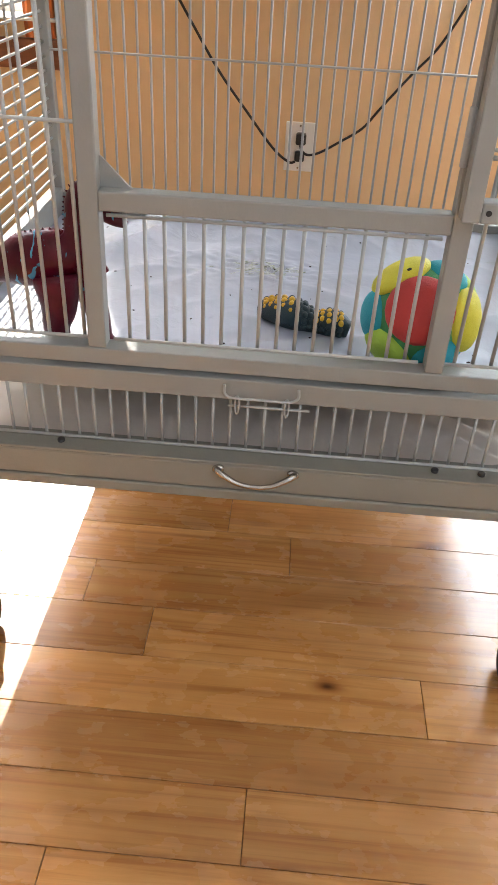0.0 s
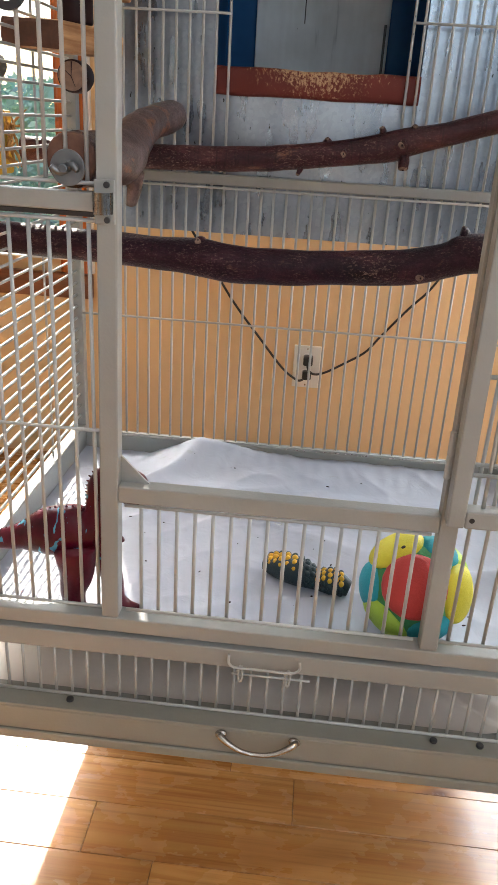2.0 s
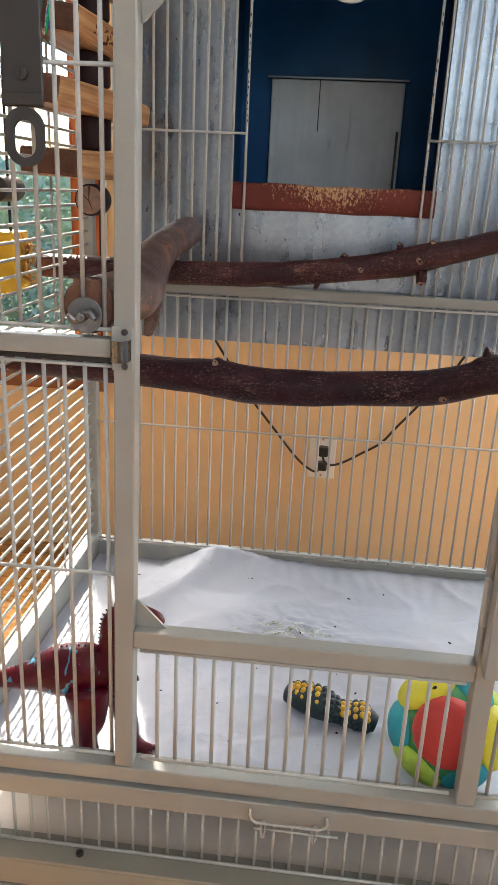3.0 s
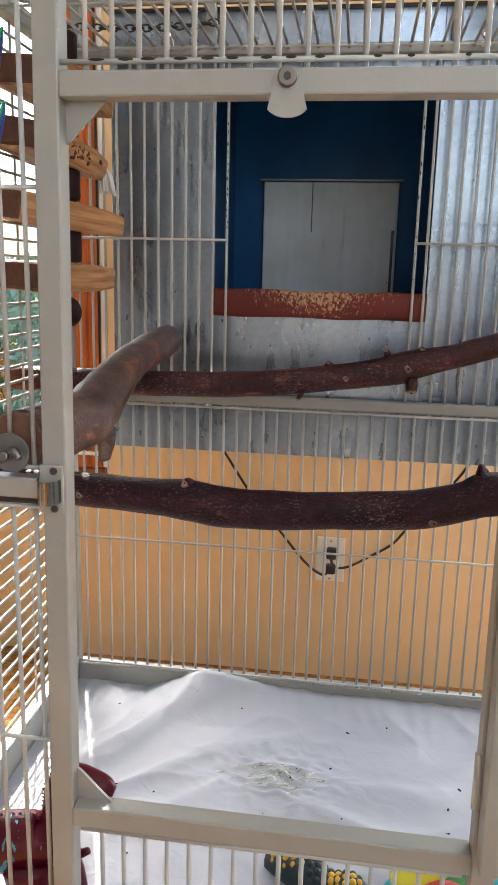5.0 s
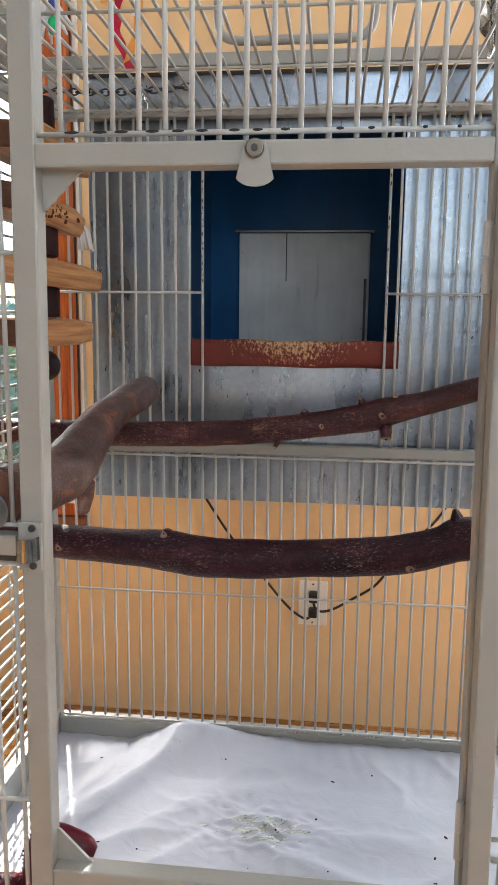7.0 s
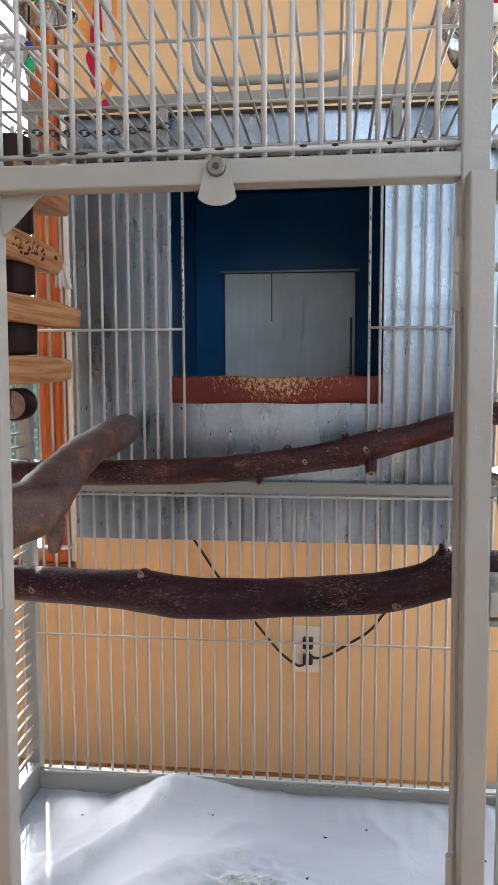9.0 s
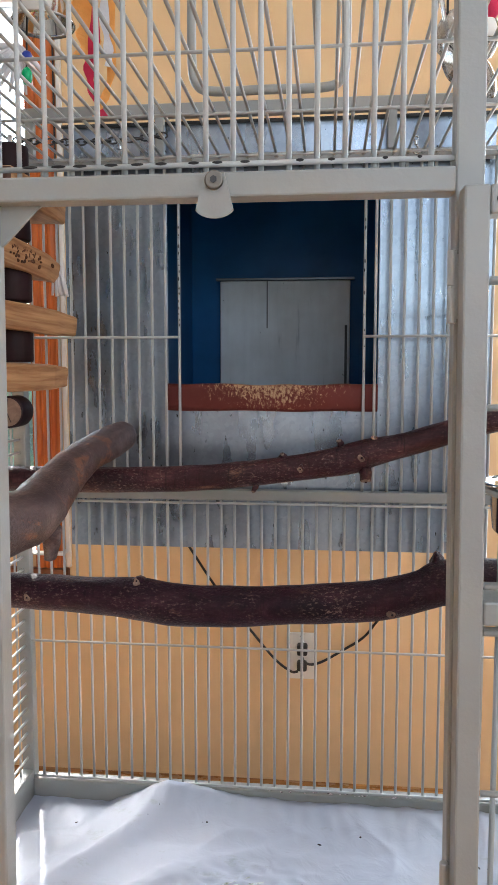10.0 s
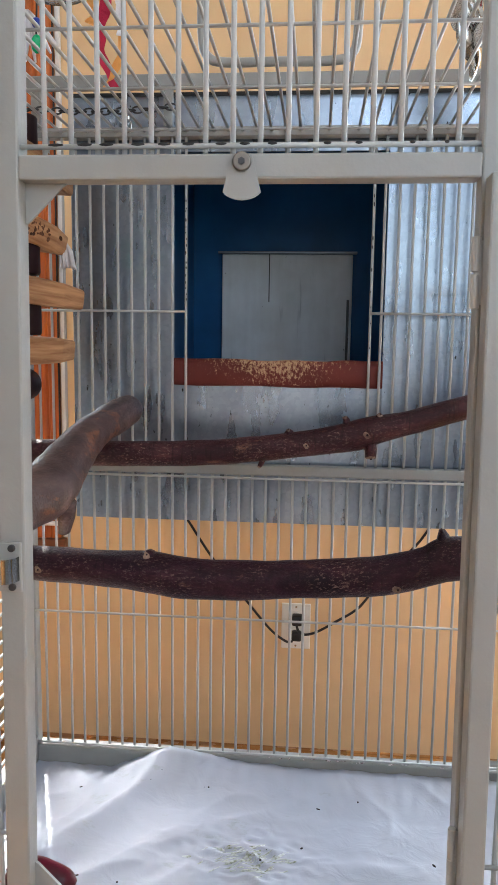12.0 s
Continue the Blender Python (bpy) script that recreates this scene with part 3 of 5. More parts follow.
def shrub(at, r, count, seed):
    rng = random.Random(seed)
    s = thing("shrub", at, "leafy green shrub on the lawn outside the window", "shrub", "shrubs outside")
    trunk = tube_bm([at, (at[0] + 0.03, at[1], at[2] + r * 0.6), (at[0] - 0.02, at[1], at[2] + r * 1.1)], [0.05, 0.035, 0.015], 8)
    put("trunk", trunk, M_BARK, s)
    vs, fs = [], []
    for _ in range(count):
        d = Vector((rng.gauss(0, 1), rng.gauss(0, 1), rng.gauss(0, 1))).normalized() * r * rng.uniform(0.45, 1.0) * (0.75 + 0.35 * noise.noise(Vector((rng.random() * 3, seed, 0))))
        c = Vector(at) + Vector((d.x, d.y, d.z * 0.8 + r * 0.95))
        a = Vector((rng.gauss(0, 1), rng.gauss(0, 1), rng.gauss(0, 1))).normalized()
        b = a.orthogonal().normalized()
        n = len(vs)
        k = rng.uniform(0.035, 0.07)
        vs += [c - a * k, c + b * k * 0.45, c + a * k, c - b * k * 0.45]
        fs.append((n, n + 1, n + 2, n + 3))
    me = bpy.data.meshes.new("crown")
    me.from_pydata([tuple(v) for v in vs], [], fs)
    me.materials.append(M_LEAF)
    put("crown", me, M_LEAF, s)


for i, (x, y, r) in enumerate([(-1.9, 4.6, 0.75), (-2.9, 5.4, 0.8), (-1.2, 6.6, 0.7), (-3.6, 7.2, 1.0), (-0.6, 8.0, 0.8)]):
    shrub((x, y, -0.9), r, 900, i)


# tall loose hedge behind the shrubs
# outdoor haze is mixed into the leaf colours, so they are pale and bluish
M_HEDGE = material("hazed_hedge_leaf", (0.2, 0.34, 0.27), 0.6)
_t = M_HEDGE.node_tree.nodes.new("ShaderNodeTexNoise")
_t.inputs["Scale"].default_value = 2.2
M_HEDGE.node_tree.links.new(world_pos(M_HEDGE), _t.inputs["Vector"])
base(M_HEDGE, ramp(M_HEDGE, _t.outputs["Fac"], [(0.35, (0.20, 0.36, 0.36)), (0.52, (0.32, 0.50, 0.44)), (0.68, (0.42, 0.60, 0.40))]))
rng = random.Random(31)
vs, fs = [], []
for _ in range(26000):
    x, y = rng.uniform(-7.0, 1.5), rng.uniform(7.2, 8.4)
    top = 1.10 + 0.14 * noise.noise(Vector((x * 1.3, 2.0, 0))) + 0.07 * noise.noise(Vector((x * 5, 7.0, 0)))
    c = Vector((x, y, -0.9 + (top + 0.9) * rng.random() ** 0.65))
    a = Vector((rng.gauss(0, 1), rng.gauss(0, 1), rng.gauss(0, 1))).normalized()
    b = a.orthogonal().normalized()
    n, k = len(vs), rng.uniform(0.035, 0.075)
    vs += [tuple(c - a * k), tuple(c + b * k * 0.5), tuple(c + a * k), tuple(c - b * k * 0.5)]
    fs.append((n, n + 1, n + 2, n + 3))
me = bpy.data.meshes.new("hedge")
me.from_pydata(vs, [], fs)
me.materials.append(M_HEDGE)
tagged(new("hedge", me), "loose green garden hedge beyond the lawn, haze put into its leaf colour", "hedge", kind="stuff")


# ---------------------------------------------------------------- outlet and flex
outlet = thing("wall_outlet", (0.2285, WALL_Y, 0.317), "white double wall outlet with black plugs in it", "outlet")
put("cover_plate", box_bm(0.1935, 0.2635, WALL_Y - 0.006, WALL_Y, 0.260, 0.374, 0.002), M_PLASTIC_WHITE, outlet)
for z in (0.338, 0.296):
    put("socket", cylinder_bm((0.2285, WALL_Y - 0.007, z), 0.016, 0.005, "Y", 20, 0.001), M_PLASTIC_WHITE, outlet)
for z in (0.268, 0.366):
    put("screw", cylinder_bm((0.2285, WALL_Y - 0.0065, z), 0.0026, 0.002, "Y", 10), M_STEEL, outlet)
flex = thing("power_cord", (0.2285, WALL_Y - 0.02, 0.30), "two black power cords plugged into the outlet", "power cord")
put("plug", box_bm(0.219, 0.244, WALL_Y - 0.036, WALL_Y - 0.010, 0.327, 0.353, 0.005), M_BLACK, flex)
put("plug", box_bm(0.219, 0.243, WALL_Y - 0.034, WALL_Y - 0.010, 0.288, 0.311, 0.005), M_BLACK, flex)
put("cord", tube_bm([Vector(p) for p in spline([(-0.13, 2.345, 0.72), (-0.035, 2.345, 0.572), (0.03, 2.344, 0.475), (0.104, 2.343, 0.385), (0.165, 2.338, 0.315), (0.205, 2.335, 0.286), (0.222, 2.334, 0.287)], 6)], 0.0032, 8), M_BLACK, flex, "", True)
put("cord", tube_bm([Vector(p) for p in spline([(0.230, 2.332, 0.330), (0.236, 2.330, 0.314), (0.252, 2.334, 0.305), (0.28, 2.338, 0.312), (0.326, 2.342, 0.339), (0.375, 2.344, 0.372), (0.411, 2.345, 0.418), (0.47, 2.346, 0.492), (0.526, 2.346, 0.559), (0.60, 2.346, 0.70)], 6)], 0.0032, 8), M_BLACK, flex, "", True)


# ---------------------------------------------------------------- cage
CX0, CX1, CY0, CY1 = -0.166, 0.590, 1.108, 1.662
T = 0.0185
ROOF = 1.280
cage = thing("bird_cage", ((CX0 + CX1) / 2, (CY0 + CY1) / 2, 0), "large grey powder-coated metal bird cage on castors", "bird cage")


def rail(name, x0, x1, y0, y1, z0, z1, mat=None, bevel=0.0016, label=""):
    return put(name, box_bm(x0, x1, y0, y1, z0, z1, bevel), mat or M_CAGE, cage, label)


# corner posts and door posts
for x in (CX0, CX1 - T):
    for y in (CY0, CY1 - T):
        rail("corner_post", x, x + T, y, y + T, 0.10, ROOF + 0.02)
DL, DR = 0.0565, 0.3655
latch_post = rail("door_post", DL - T, DL, CY0, CY0 + T, 0.4058, ROOF)
door_post = rail("door_post", DR, DR + T, CY0, CY0 + T, 0.4058, ROOF)
# front rails
rail("bottom_rail", CX0 + T, CX1 - T, CY0 - 0.001, CY0 + T + 0.004, 0.3875, 0.4055)
rail("base_rail", CX0 + T, CX1 - T, CY0 - 0.003, CY0 + T, 0.358, 0.382)
rail("door_sill", DL - 0.0058, DR + 0.0057, CY0, CY0 + T, 0.547, 0.5655)
rail("door_lintel", DL, DR, CY0 - 0.001, CY0 + T, 1.1098, 1.1262)
rail("top_rail", CX0 + T, CX1 - T, CY0, CY0 + T, ROOF, ROOF + 0.02)
rail("mid_rail", CX0 + T, DL - T, CY0 - 0.001, CY0 + T - 0.004, 0.829, 0.845)
rail("rail_black_strip", CX0 + T + 0.004, DL - T - 0.004, CY0 + 0.001, CY0 + T - 0.006, 0.8245, 0.8288, M_BLACK, 0.0005, "thin black strip under the mid rail")
rail("mid_rail", DR + T, CX1 - T, CY0 + 0.002, CY0 + T, 0.829, 0.845)
# back and side rails
BY = 1.650
rail("top_rail", CX0 + T, CX1 - T, CY1 - T, CY1, 1.2765, 1.2895)
rail("mid_rail", CX0 + T, CX1 - T, CY1 - T, CY1 - 0.002, 0.814, 0.829)
rail("bottom_rail", CX0 + T, CX1 - T, CY1 - T - 0.004, CY1, 0.350, 0.388)
for x in (CX0, CX1 - T):
    rail("side_rail", x, x + T, CY0 + T, CY1 - T, 0.350, 0.400)
    rail("side_rail", x, x + T, CY0 + T, CY1 - T, ROOF, ROOF + 0.02)
    rail("side_rail", x, x + T, CY0 + T, CY1 - T, 0.2235, 0.2400)
rail("base_rail", CX0 + T, CX1 - T, CY1 - T, CY1, 0.2235, 0.2400)

FY = CY0 + 0.009
# front bars: lower grid under the doorway
wire("cross_wire", (DL, FY - 0.004, 0.5425), (DR, FY - 0.004, 0.5425), cage, 0.0018)
wire("cross_wire", (DL, FY - 0.004, 0.4150), (DR, FY - 0.004, 0.4150), cage, 0.0018)
for i in range(16):
    x = 0.0725 + 0.01865 * i
    if x < DR - 0.006:
        wire("bar", (x, FY, 0.4140), (x, FY, 0.547), cage)
# side sections of the front
for x0, x1, phase in ((CX0 + T, DL - T, 0.0255), (DR + T, CX1 - T, 0.4025)):
    for z in (0.4150, 0.622, 0.821, 0.852, 1.053, 1.272):
        wire("cross_wire", (x0, FY - 0.0035, z), (x1, FY - 0.0035, z), cage, 0.0018)
    for k in range(-12, 13):
        x = phase + 0.0183 * k
        if x0 + 0.004 < x < x1 - 0.004:
            wire("bar", (x, FY, 0.4140), (x, FY, 0.822), cage)
            wire("bar", (x, FY, 0.851), (x, FY, ROOF), cage)
# bars over the lintel
wire("cross_wire", (DL, FY - 0.0035, 1.1325), (DR, FY - 0.0035, 1.1325), cage, 0.0019)
for i in range(17):
    x = 0.0725 + 0.01855 * i
    if x < DR - 0.004:
        wire("bar", (x, FY, 1.126), (x, FY, ROOF), cage, 0.0019)
# chipped dark patches along the foot wire
for k in range(16):
    x = 0.0725 + 0.01855 * (k + 0.5) + 0.002 * math.sin(k * 2.3)
    if x < DR - 0.01 and k not in (9, 12):
        w = 0.0058 - 0.0003 * k
        put("paint_chip", ellipsoid_bm((x, FY - 0.0048, 1.1334), w, 0.0012, 0.0012, Matrix(), 10, 6), M_BLACK, cage)
# short bars over the tray
wire("cross_wire", (CX0 + T, CY0 + 0.003, 0.2910), (CX1 - T, CY0 + 0.003, 0.2910), cage, 0.0018)
for i in range(38):
    x = -0.138 + 0.0186 * i
    wire("bar", (x, CY0 + 0.006, 0.2900), (x, CY0 + 0.006, 0.359), cage, 0.0018)
rail("tray_ledge", CX0 + T, CX1 - T, CY0 - 0.020, CY0 + 0.016, 0.2855, 0.2885, M_DRAWER, 0.0008)
# back bars
for i in range(-12, 27):
    x = 0.0785 + 0.0193 * i
    if CX0 + T < x < CX1 - T - 0.003:
        wire("bar", (x, BY - 0.002, 0.387), (x, BY - 0.002, 0.815), cage)
        if not 0.085 < x < 0.330:
            wire("bar", (x, BY - 0.002, 0.828), (x, BY - 0.002, 1.2775), cage)
wire("bar", (0.334, BY - 0.002, 0.828), (0.334, BY - 0.002, 1.2775), cage)
wire("cross_wire", (CX0 + T, BY - 0.0058, 0.391), (CX1 - T, BY - 0.0058, 0.391), cage, 0.0018)
wire("cross_wire", (CX0 + T, BY - 0.0058, 0.600), (CX1 - T, BY - 0.0058, 0.600), cage, 0.0018)
wire("cross_wire", (CX0 + T, BY - 0.0058, 0.810), (CX1 - T, BY - 0.0058, 0.810), cage, 0.0018)
wire("cross_wire", (CX0 + T, BY - 0.0058, 1.043), (0.0785, BY - 0.0058, 1.043), cage, 0.0018)
wire("cross_wire", (0.334, BY - 0.0058, 1.043), (CX1 - T, BY - 0.0058, 1.043), cage, 0.0018)
rng = random.Random(19)
for x, z0, z1, n in ((0.0785, 1.055, 1.20, 16), (0.334, 0.99, 1.22, 9)):
    for k in range(n):
        z = z0 + (z1 - z0) * (k + rng.random() * 0.8) / n
        put("paint_chip", ellipsoid_bm((x + rng.uniform(-0.0008, 0.0008), BY - 0.0038, z), rng.uniform(0.0006, 0.0011), 0.0006, rng.uniform(0.0010, 0.0032), Matrix(), 8, 6), M_BLACK, cage)
# side bars run from front to back
for x in (CX0 + 0.009, CX1 - 0.009):
    k = 0
    while 0.418 + 0.0192 * k < 1.275:
        z = 0.418 + 0.0192 * k
        wire("bar", (x, CY0 + T, z), (x, CY1 - T, z), cage)
        k += 1
    for y in (CY0 + 0.16, CY0 + 0.40, CY0 + 0.515):
        wire("cross_wire", (x - 0.003, y, 0.40), (x - 0.003, y, ROOF), cage, 0.0018)
# roof bars
i = 0
while CX0 + T + 0.0141 + 0.0193 * i < CX1 - T:
    x = CX0 + T + 0.0141 + 0.0193 * i
    wire("bar", (x, CY0 + T - 0.002, ROOF + 0.004), (x, CY1 - T + 0.002, ROOF + 0.004), cage, 0.0019)
    i += 1
for y in (1.136, 1.298, 1.4605, 1.625):
    wire("cross_wire", (CX0 + T, y, ROOF + 0.0005), (CX1 - T, y, ROOF + 0.0005), cage, 0.0018)

# gusset plates in the corners of the doorway
put("gusset", prism_bm([(DL - 0.0058, 0.5655), (DL + 0.0242, 0.5655), (DL + 0.0202, 0.5685), (DL - 0.0026, 0.592), (DL - 0.0056, 0.594)], CY0 + 0.012, CY0 + 0.0145), M_CAGE, cage)
put("gusset", prism_bm([(DL, 1.1098), (DL + 0.030, 1.1098), (DL + 0.026, 1.107), (DL + 0.003, 1.084), (DL, 1.082)], CY0 + 0.012, CY0 + 0.0145), M_CAGE, cage)

# swivel clip that holds the door, with its bolt
clip_out = [(0.2035, 1.1250), (0.2165, 1.1250)] + [(0.210 + 0.0150 * math.sin(a), 1.1300 - 0.0345 * math.cos(a * 0.55)) for a in [1.0 - 0.2 * k for k in range(11)]]
clip = put("swivel_clip", prism_bm(clip_out, CY0 - 0.0050, CY0 - 0.0030), M_CAGE, cage, "grey fan-shaped door clip")
put("bolt", cylinder_bm((0.210, CY0 - 0.0065, 1.1195), 0.0062, 0.004, "Y", 24, 0.001), M_BOLT, clip, "round steel bolt head")
put("bolt_socket", cylinder_bm((0.210, CY0 - 0.0087, 1.1195), 0.0025, 0.0010, "Y", 6), M_DARK_CLIP, clip)

# latch keeper on the door post
keeper = put("latch_plate", box_bm(0.0345, 0.0525, CY0 - 0.0035, CY0 - 0.0005, 0.8195, 0.8565, 0.0008), M_CAGE, cage, "grey latch keeper with two screws")
arch = [(0.0335, CY0 - 0.002)] + [(0.0425 - 0.0085 * math.cos(a), CY0 - 0.004 - 0.011 * math.sin(a)) for a in [math.pi * k / 10 for k in range(11)]] + [(0.0515, CY0 - 0.002)]
bm = bmesh.new()
lo = [bm.verts.new((x, y, 0.8285)) for x, y in arch]
hi = [bm.verts.new((x, y, 0.8465)) for x, y in arch]
for k in range(len(arch) - 1):
    bm.faces.new((lo[k], lo[k + 1], hi[k + 1], hi[k]))
bmesh.ops.solidify(bm, geom=bm.faces[:], thickness=0.0012)
put("latch_loop", bm, M_MIRROR_STEEL, keeper, "", True)
for z in (0.8235, 0.8525):
    put("screw", cylinder_bm((0.046, CY0 - 0.0045, z), 0.0028, 0.0025, "Y", 12, 0.0006), M_DARK_CLIP, keeper)

# hinges
hinges = []
for z0, z1 in ((1.026, 1.073), (0.607, 0.657)):
    h = put("hinge", cylinder_bm((DR - 0.0018, CY0 - 0.0015, (z0 + z1) / 2 + 0.012), 0.0030, (z1 - z0) / 2 - 0.001, "Z", 14, 0.0006), M_BAR, cage)
    put("knuckle", cylinder_bm((DR - 0.0018, CY0 - 0.0015, (z0 + z1) / 2 - 0.012), 0.0030, (z1 - z0) / 2 - 0.001, "Z", 14, 0.0006), M_BAR, h)
    hinges.append(h)
    put("leaf", box_bm(DR - 0.0025, DR + 0.006, CY0 - 0.0030, CY0 - 0.0012, z0 + 0.003, z1 - 0.003, 0.0005), M_BAR, h)

# the open door, swung flat against the front
DY = CY0 - 0.023
door = put("cage_door", box_bm(DR + 0.0015, DR + 0.0175, DY, DY + T, 0.567, 1.109, 0.0016), M_CAGE, cage, "open cage door folded back against the front")
D1 = DR + 0.312
put("door_frame", box_bm(D1 - 0.018, D1, DY, DY + T, 0.567, 1.109, 0.0016), M_CAGE, door)
put("door_frame", box_bm(DR + 0.0175, D1 - 0.018, DY, DY + T, 1.091, 1.109, 0.0016), M_CAGE, door)
put("door_frame", box_bm(DR + 0.0175, D1 - 0.018, DY, DY + T, 0.567, 0.585, 0.0016), M_CAGE, door)
put("door_frame", box_bm(DR + 0.0175, D1 - 0.018, DY, DY + T, 0.832, 0.848, 0.0016), M_CAGE, door)
for z in (1.052, 0.972, 0.856, 0.825, 0.715, 0.620):
    wire("cross_wire", (DR + 0.0195, DY + 0.008, z), (D1 - 0.018, DY + 0.008, z), door, 0.0022)
for k in range(14):
    x = DR + 0.0345 + 0.0187 * k
    for z0, z1 in ((0.585, 0.832), (0.848, 1.091)):
        wire("bar", (x, DY + 0.011, z0), (x, DY + 0.011, z1), door)
for z in (1.1000, 0.5765):
    put("screw_hole", cylinder_bm((DR + 0.0235, DY - 0.0002, z), 0.0026, 0.0012, "Y", 14), M_BLACK, door, "dark screw hole")

# door and its post lean a little outwards at the foot
for ob in (door, door_post, *hinges):
    ob.matrix_basis = Matrix.Translation((DR, CY0, 1.10)) @ Matrix.Rotation(-0.0105, 4, "Y") @ Matrix.Translation((-DR, -CY0, -1.10))

latch_post.matrix_basis = Matrix.Translation((DL, CY0, 1.11)) @ Matrix.Rotation(0.0105, 4, "Y") @ Matrix.Translation((-DL, -CY0, -1.11))

# dark clip plate on the feeder section
fc = put("feeder_clip", box_bm(-0.046, -0.014, CY0 - 0.008, CY0 - 0.005, 1.020, 1.110, 0.001), M_DARK_CLIP, cage, "dark grey sliding metal feeder lock")
bm = bmesh.new()
N = 40
rims = []
for w, z0, z1, y in ((0.0152, 0.9775, 1.0205, -0.0085), (0.0088, 0.9840, 1.0112, -0.0085), (0.0088, 0.9840, 1.0112, -0.0045), (0.0152, 0.9775, 1.0205, -0.0045)):
    zc, hz = (z0 + z1) / 2, (z1 - z0) / 2 - w
    rims.append([bm.verts.new((-0.0300 + w * math.cos(a), CY0 + y, zc + w * math.sin(a) + math.copysign(hz, math.sin(a)))) for a in [math.tau * (k + 0.5) / N for k in range(N)]])
for a, b in zip(rims, rims[1:] + rims[:1]):
    for k in range(N):
        bm.faces.new((a[k], a[(k + 1) % N], b[(k + 1) % N], b[k]))
bmesh.ops.recalc_face_normals(bm, faces=bm.faces[:])
put("loop", bm, M_DARK_CLIP, fc)
put("step", box_bm(-0.0462, -0.0138, CY0 - 0.0100, CY0 - 0.0082, 1.0210, 1.0300, 0.0008), M_DARK_CLIP, fc)
put("screw_slot", box_bm(-0.0306, -0.0294, CY0 - 0.0114, CY0 - 0.0109, 1.0390, 1.0470), M_BLACK, fc)
put("screw", cylinder_bm((-0.030, CY0 - 0.0095, 1.043), 0.0050, 0.003, "Y", 16, 0.0008), M_DARK_CLIP, fc)

# tray drawer with its bow handle
drawer = put("drawer_front", box_bm(CX0 + T, CX1 - T, CY0 - 0.019, CY0 - 0.005, 0.2505, 0.2850, 0.003), M_DRAWER, cage, "plain grey metal tray front")
put("drawer_lip", box_bm(CX0 + T, CX1 - T, CY0 - 0.0205, CY0 - 0.003, 0.2370, 0.2500, 0.002), M_DRAWER, drawer)
hp = [(0.1680, 1.0875, 0.2800), (0.1700, 1.0810, 0.2810), (0.1790, 1.0765, 0.2770), (0.1930, 1.0735, 0.2715), (0.2105, 1.0725, 0.2695), (0.2280, 1.0735, 0.2715), (0.2420, 1.0765, 0.2770), (0.2510, 1.0810, 0.2810), (0.2530, 1.0875, 0.2800)]
steps = spline(hp, 6)
put("handle", tube_bm([Vector(p) for p in steps], [0.0040 - 0.0013 * math.sin(k / (len(steps) - 1) * math.pi) ** 2 for k in range(len(steps))], 12), M_STEEL, drawer, "satin steel bow handle", True)
for x, lean in ((0.1695, -0.3), (0.2515, 0.3)):
    put("handle_foot", ellipsoid_bm((x, CY0 - 0.0215, 0.2800), 0.0070, 0.0040, 0.0052, Matrix.Rotation(lean, 4, "Y"), 16, 10), M_STEEL, drawer, "", True)
for x in (CX0 + 0.003, CX1 - 0.009):
    put("tray_side", box_bm(x, x + 0.006, CY0 - 0.004, CY1 - T - 0.001, 0.2405, 0.2845), M_DRAWER, drawer)
# unseen panel, added to keep a stray sun speck off the floor
put("tray_back_sun_stop", box_bm(CX0 + 0.003, CX1 - 0.003, CY1 - T - 0.0035, CY1 - T - 0.0005, 0.2405, 0.2845), M_DRAWER, drawer)
put("tray_pan", box_bm(CX0 + 0.009, CX1 - 0.009, CY0 + 0.017, CY1 - T - 0.004, 0.268, 0.272), M_DRAWER, drawer)
# wire hook on the base rail
hk = [(0.1725, 1.1000, 0.3790), (0.1725, 1.0990, 0.3700), (0.1770, 1.0985, 0.3650), (0.1840, 1.0985, 0.3640), (0.2060, 1.0985, 0.3640), (0.2360, 1.0985, 0.3640), (0.2440, 1.0985, 0.3650), (0.2495, 1.0990, 0.3700), (0.2490, 1.1000, 0.3790)]
put("wire_hook", tube_bm([Vector(p) for p in spline(hk, 5)], 0.0015, 8), M_BAR, cage, "bent wire catch", True)
wire("catch_wire", (0.176, CY0 - 0.0045, 0.3520), (0.262, CY0 - 0.0045, 0.3520), cage, 0.0014)
for x in (0.1860, 0.2380):
    loop = [(x + 0.0022 * math.cos(a), CY0 - 0.0075, 0.3550 + 0.0110 * math.sin(a)) for a in [math.tau * k / 16 for k in range(17)]]
    put("catch_loop", tube_bm(loop, 0.0011, 6, False), M_BAR, cage, "", True)
for x in (-0.007, 0.4045, 0.4550):
    put("screw", cylinder_bm((x, CY0 - 0.006, 0.2905), 0.0042, 0.004, "Z", 12, 0.001), M_DARK_CLIP, cage, "dark screw head")

# splayed feet and castors
for sx, px in ((-1, CX0 + 0.01), (1, CX1 - 0.01)):
    for sy, py in ((-1, CY0 + 0.01), (1, CY1 - 0.01)):
        wx, wy = px - sx * 0.030, py + sy * 0.050
        put("foot", tube_bm([(px, py, 0.115), (px - sx * 0.010, py + sy * 0.018, 0.098), (wx, wy, 0.078)], 0.011, 10), M_CAGE, cage, "", True)
        fork = put("castor_fork", box_bm(wx - 0.017, wx + 0.017, wy - 0.016, wy + 0.016, 0.056, 0.074, 0.004), M_ZINC, cage)
        for dx in (-0.010, 0.010):
            put("castor_wheel", cylinder_bm((wx + dx, wy, 0.0295), 0.0295, 0.014, "X", 28, 0.004), M_BLACK, cage, "dark castor wheel")

